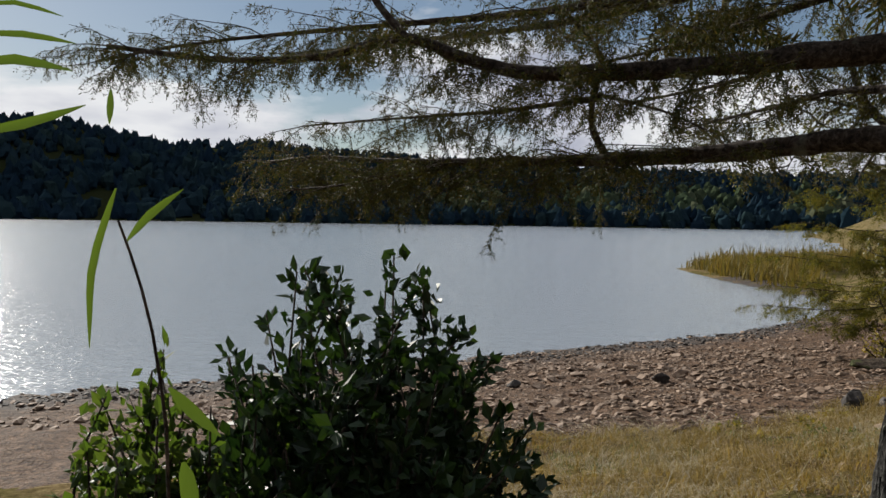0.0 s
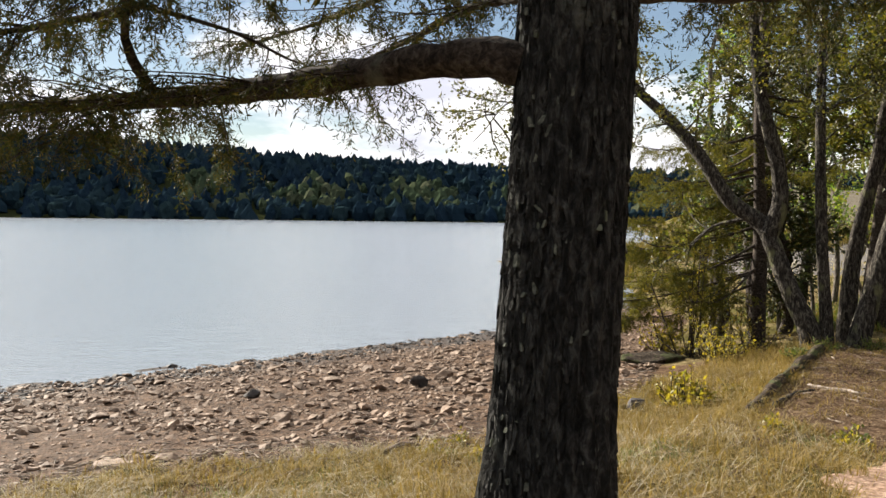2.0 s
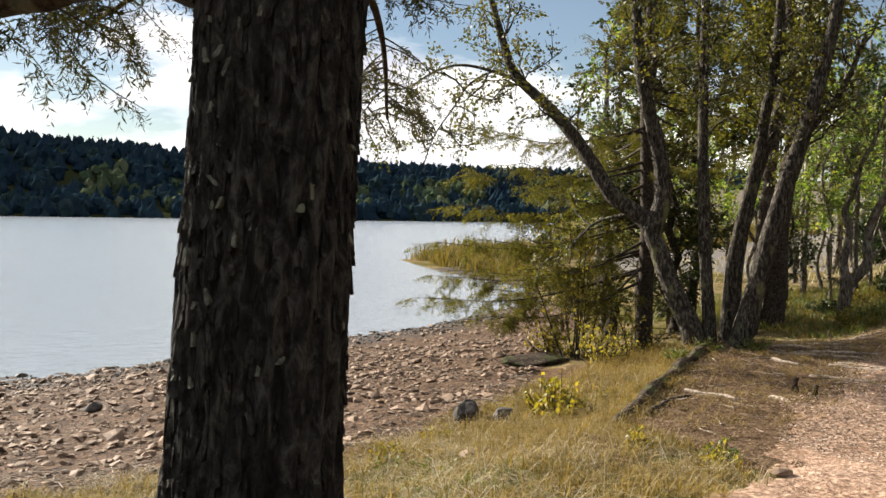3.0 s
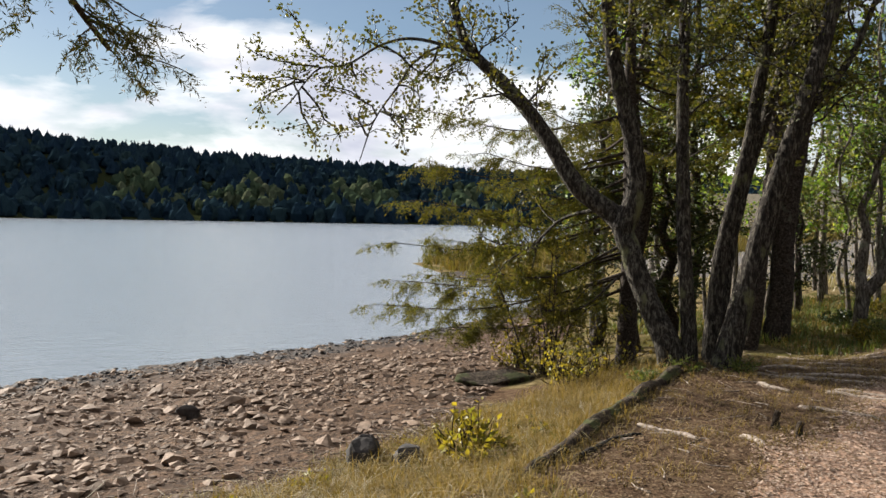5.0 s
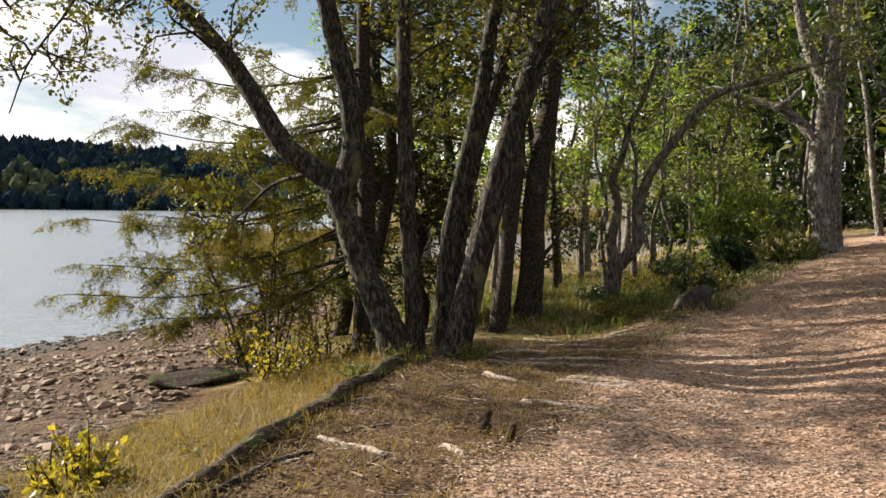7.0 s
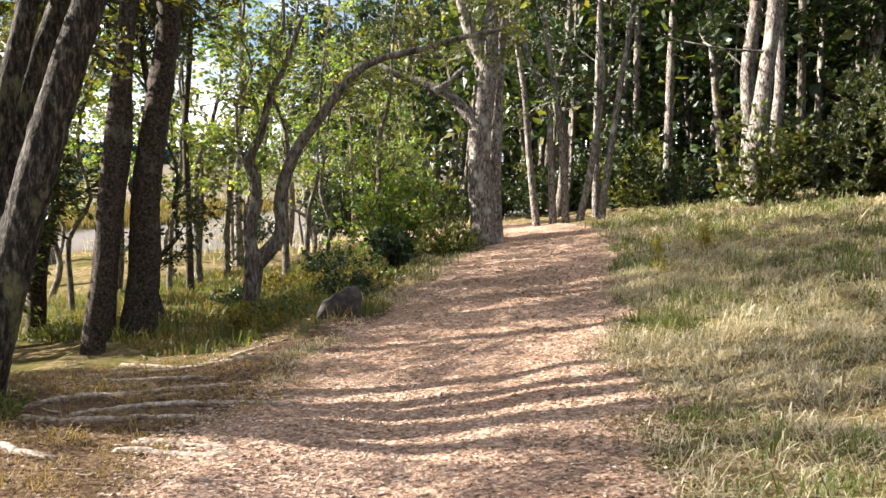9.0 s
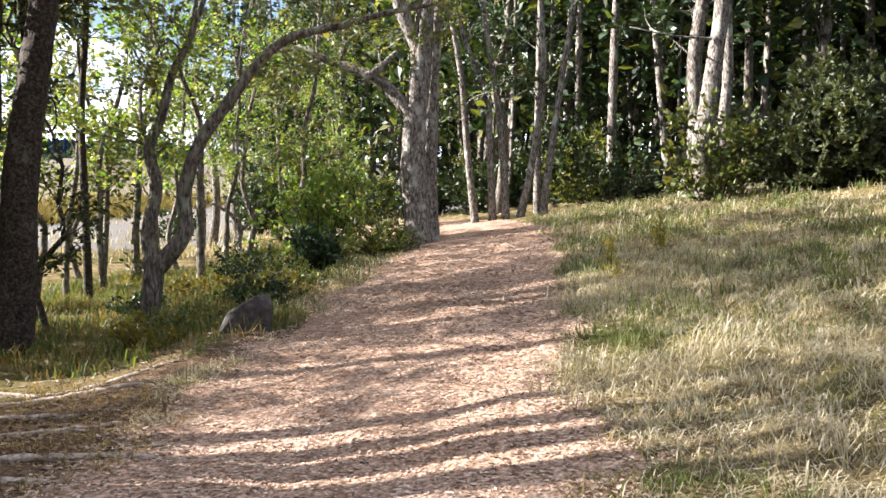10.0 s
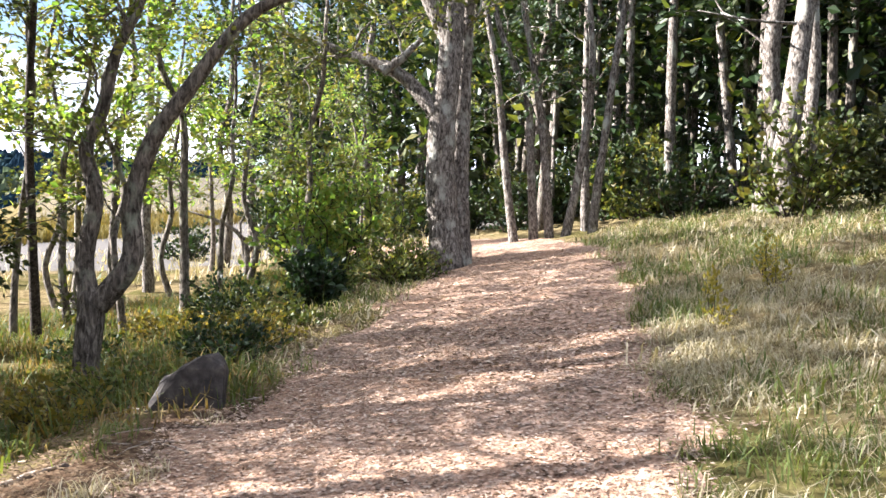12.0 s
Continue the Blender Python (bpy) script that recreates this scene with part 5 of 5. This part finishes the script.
lying("log", "long mossy half-rotten log edging the bank", [(7.35, 11.55), (7.98, 12.28), (8.6, 12.98), (9.25, 13.7), (10.0, 14.55), (10.7, 15.3), (11.2, 15.85)], [0.03, 0.055, 0.08, 0.06, 0.085, 0.065, 0.085, 0.07], LOG_BARK, "log", 0.04, 16, 3, bark_ridges(9, 9, 0.2))
lying("log", "thin branch lying beside the log", [(7.9, 11.9), (8.5, 12.4), (8.9, 12.5)], [0.03, 0.025, 0.015], ALDER_BARK, "log", 0.03)
for k, pts in enumerate(([(9.05, 13.05), (9.2, 12.6), (9.35, 12.15)], [(9.8, 12.35), (9.85, 12.1), (9.75, 11.8)], [(11.4, 14.5), (11.45, 14.2), (11.6, 13.9)], [(11.1, 13.3), (11.4, 12.75), (11.55, 12.25)],
                         [(12.1, 14.0), (12.3, 13.6), (12.5, 13.2)], [(11.9, 15.4), (12.8, 15.3), (13.9, 14.95)], [(12.1, 15.0), (13.0, 14.6), (13.7, 13.75)], [(12.9, 16.5), (13.4, 16.0), (13.9, 15.4)],
                         [(11.9, 13.9), (12.2, 13.4), (12.45, 13.0)], [(13.2, 17.2), (14.2, 16.6), (15.0, 15.9)], [(11.8, 15.2), (12.2, 14.6), (12.6, 14.4), (13.0, 13.9)], [(14.2, 18.2), (14.6, 17.2), (15.6, 16.6)])):
    lying("root", "weathered pale tree root across the bare soil", pts, [0.02, 0.038, 0.03, 0.035, 0.012], DEAD_WOOD, "root", 0.008, 8, 10 + k)
for x, y, h in ((10.3, 12.45, 0.17), (10.32, 12.1, 0.14)):
    buf = Buf()
    tube(buf, smooth_line([(0, 0, -0.04), (0.01, 0.01, h * 0.6), (0.03, 0.0, h)], 0.02), [0.06, 0.035, 0.028], 9, 0.1, np.random.default_rng(int(x * 100)))
    tagged(new("stub", buf.mesh("stub", LOG_BARK, True)), "short broken stub of a root on the path's edge", "stump").location = (x, y, gz(x, y))


# ---- far woods across the lake ----
def far_woods():
    r = np.random.default_rng(15)
    bm = bmesh.new()
    bmesh.ops.create_icosphere(bm, subdivisions=2, radius=1.0)
    ball, faces = np.array([v.co[:] for v in bm.verts]), np.array([[v.index for v in f.verts] for f in bm.faces])
    bm.free()
    n = 3800
    deg = r.uniform(-46, 36, n)
    az = np.radians(deg)
    d = 597 + 278 * r.uniform(0, 1, n) ** 0.8
    x, y = d * np.sin(az), d * np.cos(az)
    z = ground_z(x, y) - 1.5
    h = r.uniform(8, 15, n) * np.where(d > 790, 0.72, 1)
    draw = r.uniform(0, 1, n)
    pale = (deg > -6) & (d > 632) & (d < 735) & (draw < 0.5 + 0.3 * np.sin(deg * 0.9))
    pine = ~pale & (draw > np.where(d > 760, 0.2, 0.55))
    for m, material, tuft, label in ((pine, FAR_DARK_HAZED, 10, "distant conifers along the hill, their dark colour blued for haze"), (pale, FAR_LEAF, 14, "lighter green broadleaved trees on the far slope"), (~pine & ~pale, FAR_MID_HAZED, 12, "distant woodland on the far shore, its dark colour blued for haze")):
        c = np.stack([x[m], y[m], z[m]], 1)
        k, hh = len(c), h[m]
        buf = Buf()
        for j in range(6):                       # six crown shapes, each repeated over a sixth of the trees
            cj, hj = c[j::6], hh[j::6]
            shape = ball * (1 + 0.22 * r.standard_normal((len(ball), 1)))
            if material is FAR_DARK_HAZED:
                shape[:, :2] *= np.clip(0.95 - 0.75 * shape[:, 2:3], 0.12, 1.5)
            size = np.stack([hj * 0.34, hj * 0.34, hj * 0.52], 1) * (0.85 + 0.3 * r.uniform(0, 1, (len(cj), 1)))
            turn = r.uniform(0, 6.28, len(cj))[:, None]
            px, py = shape[None, :, 0] * np.cos(turn) - shape[None, :, 1] * np.sin(turn), shape[None, :, 0] * np.sin(turn) + shape[None, :, 1] * np.cos(turn)
            p = np.stack([px, py, np.repeat(shape[None, :, 2], len(cj), 0)], -1) * size[:, None, :] + cj[:, None, :] + np.array([0, 0, 0.45])[None, None] * hj[:, None, None]
            buf.add(p.reshape(-1, 3), (np.arange(len(cj))[:, None, None] * len(ball) + faces[None]).reshape(-1, 3))
            rim = p[:, r.integers(0, len(ball), tuft), :].reshape(-1, 3)
            leaves(buf, rim, 1.5, 1.1, r, None, 0.2)
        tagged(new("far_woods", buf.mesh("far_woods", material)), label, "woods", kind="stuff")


far_woods()


# ---- grass, leaf litter, pebbles ----
def blades(centres, length, width, rng, lay=0.5):
    n = len(centres)
    a = rng.uniform(0, 6.28, n)
    L = length * rng.uniform(0.5, 1.3, n)
    out = np.stack([np.cos(a), np.sin(a), np.zeros(n)], 1)
    side = np.stack([-np.sin(a), np.cos(a), np.zeros(n)], 1) * (width * rng.uniform(0.6, 1.3, n))[:, None]
    ly = lay * rng.uniform(0.2, 1.6, n)
    up = np.array([0, 0, 1.0])
    mid = centres + out * (L * ly * 0.35)[:, None] + up * (L * 0.55)[:, None]
    tip = centres + out * (L * ly * 1.0)[:, None] + up * (L * np.clip(1 - 0.45 * ly, 0.25, 1))[:, None]
    v = np.stack([centres - side, centres + side, mid + side * 0.75, mid - side * 0.75, tip], 1).reshape(-1, 3)
    i = np.arange(n)[:, None] * 5
    return v, i + np.array([0, 1, 2, 3]), i + np.array([3, 2, 4])


def grass(label, area, tufts, per_tuft, length, width, seed, wanted, lay=0.6, spread_by=0.06, material=GRASS_BLADE, name="grass"):
    r = np.random.default_rng(seed)
    (x0, x1), (y0, y1) = area
    x, y = r.uniform(x0, x1, tufts * 4), r.uniform(y0, y1, tufts * 4)
    ok = wanted(x, y)
    x, y = x[ok][:tufts], y[ok][:tufts]
    size = np.repeat(r.uniform(0.4, 1.5, len(x)) * np.where(r.uniform(0, 1, len(x)) < 0.12, 1.5, 1.0), per_tuft)
    px = np.repeat(x, per_tuft) + spread_by * r.standard_normal(len(x) * per_tuft)
    py = np.repeat(y, per_tuft) + spread_by * r.standard_normal(len(x) * per_tuft)
    buf = Buf()
    buf.add(*blades(np.stack([px, py, ground_z(px, py) - 0.01], 1), length * size, width, r, lay))
    return tagged(new(name, buf.mesh(name, material)), label, "grass", kind="stuff")


def bank(x, y):
    s, t = log_line(x, y)
    return (path_inside(x, y) < 0.05) & (s > 3.0) & (t > -6)


def lakeside(x, y):
    s, t = log_line(x, y)
    return (beach_inside(x, y) < 0.1) & (path_inside(x, y) < 0.1) & (s < 0.1 - 0.12 * np.minimum(t, 0) * 6) & (np.hypot(x + 0.3, y - 3.4) > 0.5)


def oak_side(x, y):
    s, t = log_line(x, y)
    return (path_inside(x, y) < 0.0) & (beach_inside(x, y) < 0.0) & (t > 9.5) & (s < 4) & (ragged(x, y) > -0.15)


def patchy(x, y):
    return np.sin(1.1 * x + 0.6 * y) * np.sin(0.8 * y - 0.9 * x + 1.0) + 0.5 * np.sin(2.7 * x) * np.sin(2.3 * y + x)


grass("dry straw-coloured matted grass on the bank", ((13, 22), (5, 16)), 8200, 8, 0.1, 0.0038, 201, lambda x, y: bank(x, y) & (patchy(x, y) < 0.7), 1.5, 0.09, STRAW_BLADE)
grass("tufts of green grass on the bank", ((13, 24), (5, 18)), 1300, 9, 0.13, 0.0045, 208, lambda x, y: bank(x, y) & (patchy(x, y) > 0.2), 0.9, 0.07, GREEN_BLADE)
grass("dry grass further up the bank", ((18, 34), (8, 22)), 3000, 8, 0.15, 0.008, 202, bank, 1.3, 0.14, STRAW_BLADE)
grass("mixed grass and weeds up the bank", ((18, 34), (8, 22)), 2000, 8, 0.17, 0.008, 209, lambda x, y: bank(x, y) & (patchy(x, y) > -0.3), 0.8, 0.12, GREEN_BLADE)
grass("short yellowish grass between bank and beach", ((-3, 9.5), (6, 16)), 4600, 8, 0.14, 0.004, 203, lambda x, y: lakeside(x, y) & (patchy(x, y) < 0.5), 1.3, 0.06)
grass("patches of green grass by the larch", ((-3, 9.5), (5, 14)), 1200, 9, 0.09, 0.0035, 210, lambda x, y: lakeside(x, y) & (patchy(x, y) > 0.3), 0.9, 0.05, GREEN_BLADE)
grass("thick tussocks of dry grass on the bank", ((13, 24), (6, 17)), 420, 46, 0.145, 0.0038, 218, bank, 1.3, 0.1, STRAW_BLADE)
grass("shaggy green tussocks on the bank", ((13, 26), (6, 18)), 150, 46, 0.15, 0.004, 219, lambda x, y: bank(x, y) & (patchy(x, y) > 0), 1.0, 0.1, GREEN_BLADE)
grass("shaggy tussocks of yellowed grass by the beach", ((-3, 9.5), (6, 15)), 330, 44, 0.17, 0.004, 220, lakeside, 1.4, 0.09)
grass("pale straw lying in the lakeside grass", ((-3, 10), (6, 15)), 1500, 7, 0.17, 0.003, 231, lambda x, y: lakeside(x, y) & (ragged(x, y) > -0.1), 2.6, 0.09, STRAW_BLADE)
grass("tufts of dry grass below the log", ((5.8, 11.5), (11.3, 18)), 1000, 12, 0.19, 0.004, 204, lambda x, y: (log_line(x, y)[0] < 0.05) & (log_line(x, y)[0] > -1.7) & (beach_inside(x, y) < 0.25), 0.9)
grass("grass growing over the old log", ((7, 11.8), (11, 16.5)), 520, 12, 0.13, 0.0035, 214, lambda x, y: (np.abs(log_line(x, y)[0] - 0.12) < 0.28) & (ragged(x, y) > -0.12), 0.9, 0.05)
grass("long grass and weeds by the oak", ((15, 28), (17, 28)), 1900, 8, 0.2, 0.007, 205, oak_side, 1.1, 0.12)
grass("green weeds and grass by the oak", ((15, 28), (17, 28)), 2200, 8, 0.22, 0.009, 215, oak_side, 0.9, 0.12, GREEN_BLADE)
grass("golden reeds on the spit", ((18, 75), (44, 100)), 5200, 5, 0.9, 0.05, 206, lambda x, y: (ground_z(x, y) > WATER_Z + 0.1) & (y > shore_y(x) + 1), 0.4, 0.5, GOLD_BLADE)
grass("pale dry reeds over the marsh meadow", ((20, 110), (28, 130)), 2200, 6, 0.35, 0.025, 217, lambda x, y: (ground_z(x, y) > WATER_Z + 0.2) & (np.arctan2(x - 8, y - 8) > 0.47) & (np.arctan2(x - 8, y - 8) < 0.9) & (np.hypot(x - 8, y - 8) > 30) & ((np.hypot(x - 8, y - 8) < 55) | (np.hypot(x - 8, y - 8) > 75)), 0.5, 0.6, STRAW_BLADE, "reeds")
grass("sparse dry stems on the bare soil", ((8, 15), (11, 18)), 800, 9, 0.11, 0.003, 207, lambda x, y: (log_line(x, y)[0] > 0.1) & (path_inside(x, y) < 0.3), 1.2, 0.05)


def litter(label, area, count, size, seed, wanted, material=LITTER):
    r = np.random.default_rng(seed)
    (x0, x1), (y0, y1) = area
    x, y = r.uniform(x0, x1, count * 3), r.uniform(y0, y1, count * 3)
    ok = wanted(x, y)
    x, y = x[ok][:count], y[ok][:count]
    buf = Buf()
    d = r.standard_normal((len(x), 3))
    d[:, 2] *= 0.25
    leaves(buf, np.stack([x, y, ground_z(x, y) + 0.026], 1), size, size * 0.6, r, d, 0.75)
    return tagged(new("leaf_litter", buf.mesh("leaf_litter", material)), label, "leaves", kind="stuff")


litter("pinkish brown fallen leaves strewn over the path", ((8.5, 20), (8, 18)), 60000, 0.034, 211, lambda x, y: path_inside(x, y) > -0.12)
litter("brown fallen leaves further along the path", ((18, 27), (14, 23)), 14000, 0.05, 212, lambda x, y: path_inside(x, y) > -0.2)
litter("brown fallen leaves on the bare soil", ((7.5, 16), (9, 18)), 22000, 0.036, 213, lambda x, y: (log_line(x, y)[0] > 0.05) & (path_inside(x, y) < 0.2), SOIL_LITTER)
litter("brown fallen leaves beside the path by the oak", ((13, 24), (12, 22)), 9000, 0.045, 232, lambda x, y: (path_inside(x, y) < 0) & (path_inside(x, y) > -1.3) & (log_line(x, y)[0] < 5), SOIL_LITTER)
litter("dead leaves and dry bits in the lakeside grass", ((-3, 11), (5, 17)), 12000, 0.045, 216, lambda x, y: (beach_inside(x, y) < 0.4) & (log_line(x, y)[0] < 1.5), SOIL_LITTER)

PROTO_STONES = []
for k in range(8):
    bm = hull_stone(300 + k, 0.3 + 0.05 * (k % 4))
    me = bpy.data.meshes.new("stone")
    bm.to_mesh(me)
    bm.free()
    me.materials.append(STONE)
    PROTO_STONES.append(me)


def pebbles(label, count, sizes, seed, wanted, area, name="pebbles", material=STONE):
    r = np.random.default_rng(seed)
    (x0, x1), (y0, y1) = area
    x, y = r.uniform(x0, x1, count * 4), r.uniform(y0, y1, count * 4)
    ok = wanted(x, y)
    x, y = x[ok][:count], y[ok][:count]
    which = r.integers(0, 8, len(x))
    buf = Buf()
    for k, me in enumerate(PROTO_STONES):
        v0 = np.array([v.co[:] for v in me.vertices])
        f0 = np.array([p.vertices[:] for p in me.polygons])
        m = which == k
        n = m.sum()
        s = sizes[0] + (sizes[1] - sizes[0]) * r.uniform(0, 1, n) ** 2.5
        a = r.uniform(0, 6.28, n)
        c, sn = np.cos(a), np.sin(a)
        vx = v0[None, :, 0] * c[:, None] - v0[None, :, 1] * sn[:, None]
        vy = v0[None, :, 0] * sn[:, None] + v0[None, :, 1] * c[:, None]
        tilt = r.normal(0, 0.18, n)[:, None]
        vz = v0[None, :, 2] + tilt * vx + 0.08
        P = np.stack([x[m][:, None] + vx * s[:, None], y[m][:, None] + vy * s[:, None], ground_z(x[m], y[m])[:, None] + 0.015 + vz * s[:, None]], -1)
        buf.add(P.reshape(-1, 3), (np.arange(n)[:, None, None] * len(v0) + f0[None]).reshape(-1, 3))
    ob = part(name, buf.mesh(name, material), beach)
    return tagged(ob, label, kind="stuff")


def on_beach(x, y):
    return (beach_inside(x, y) > 0.15) & (y < shore_y(x) + 0.2)


pebbles("small reddish-brown beach pebbles", 8000, (0.03, 0.13), 221, lambda x, y: on_beach(x, y) & (np.sin(1.3 * x + 0.4 * y) * np.sin(0.9 * y - 0.7 * x) > -0.45), ((-4, 12), (11.5, 26)))
pebbles("flat reddish slabs strewn over the beach", 3600, (0.06, 0.26), 224, lambda x, y: on_beach(x, y) & (np.sin(0.9 * x - 0.5 * y) + np.sin(1.7 * y + x) > -0.6), ((-5, 11), (12.6, 25)), "slab_stones")
pebbles("dark wet stones along the waterline", 3200, (0.06, 0.26), 222, lambda x, y: (np.abs(y - shore_y(x) + 0.9 + 0.4 * np.sin(2 * x)) < 1.3), ((-9, 14), (17, 34)), "wet_stones", ROCK)
pebbles("scattered far beach stones", 1800, (0.1, 0.32), 223, on_beach, ((-12, 18), (14, 36)), "far_stones")

# the nearest stones, one by one
rng = np.random.default_rng(230)
made = 0
while made < 290:
    x, y = rng.uniform(-2.5, 9.5), rng.uniform(12.3, 23)
    if not (on_beach(x, y) and rng.uniform() < 0.35 + 0.65 * float(smooth01(y, 13.5, 18))):
        continue
    s = 0.12 + 0.34 * rng.uniform() ** 3
    st = new("stone", PROTO_STONES[made % 8])
    st.parent = beach
    st.matrix_local = pose(x, y, gz(x, y) + 0.025 + 0.05 * s, rng.normal(0, 7), rng.normal(0, 7), rng.uniform(0, 360)) @ Matrix.Diagonal((s, s, s, 1))
    made += 1

# driftwood and straw where the grass ends
r = np.random.default_rng(240)
buf = Buf()
for _ in range(420):
    x = r.uniform(-2.5, 8.5)
    y = float(grass_edge(x)) + r.normal(0.35, 0.45)
    a, ln = r.uniform(0, 6.28), r.uniform(0.1, 0.5)
    q = np.array([(x + math.cos(a) * ln * u, y + math.sin(a) * ln * u, 0) for u in (-0.5, 0, 0.5)])
    q[:, 2] = ground_z(q[:, 0], q[:, 1]) + r.uniform(0.02, 0.06)
    q[1, :2] += r.normal(0, 0.03, 2)
    tube(buf, q, [r.uniform(0.003, 0.009), 0.003], 5)
tagged(new("driftwood", buf.mesh("driftwood", DEAD_WOOD, True)), "scatter of thin dry sticks along the beach's upper edge", "sticks", kind="stuff")

# twigs on the bare soil under the alder
buf = Buf()
for _ in range(520):
    x, y = r.uniform(8.0, 17.5), r.uniform(10.5, 19.5)
    u, v = log_line(x, y)
    if u < 0.2 or u > 4.5 or path_inside(x, y) > 0.4:
        continue
    a, ln = r.normal(2.2, 0.8), r.uniform(0.08, 0.45)
    q = np.array([(x + math.cos(a) * ln * k, y + math.sin(a) * ln * k, 0) for k in (-0.5, 0, 0.5)])
    q[1, :2] += r.normal(0, 0.03, 2)
    q[:, 2] = ground_z(q[:, 0], q[:, 1]) + r.uniform(0.008, 0.03)
    tube(buf, q, [r.uniform(0.004, 0.012), 0.003], 5)
tagged(new("twigs", buf.mesh("twigs", DEAD_WOOD, True)), "scatter of pale dead twigs over the bare soil", "sticks", kind="stuff")
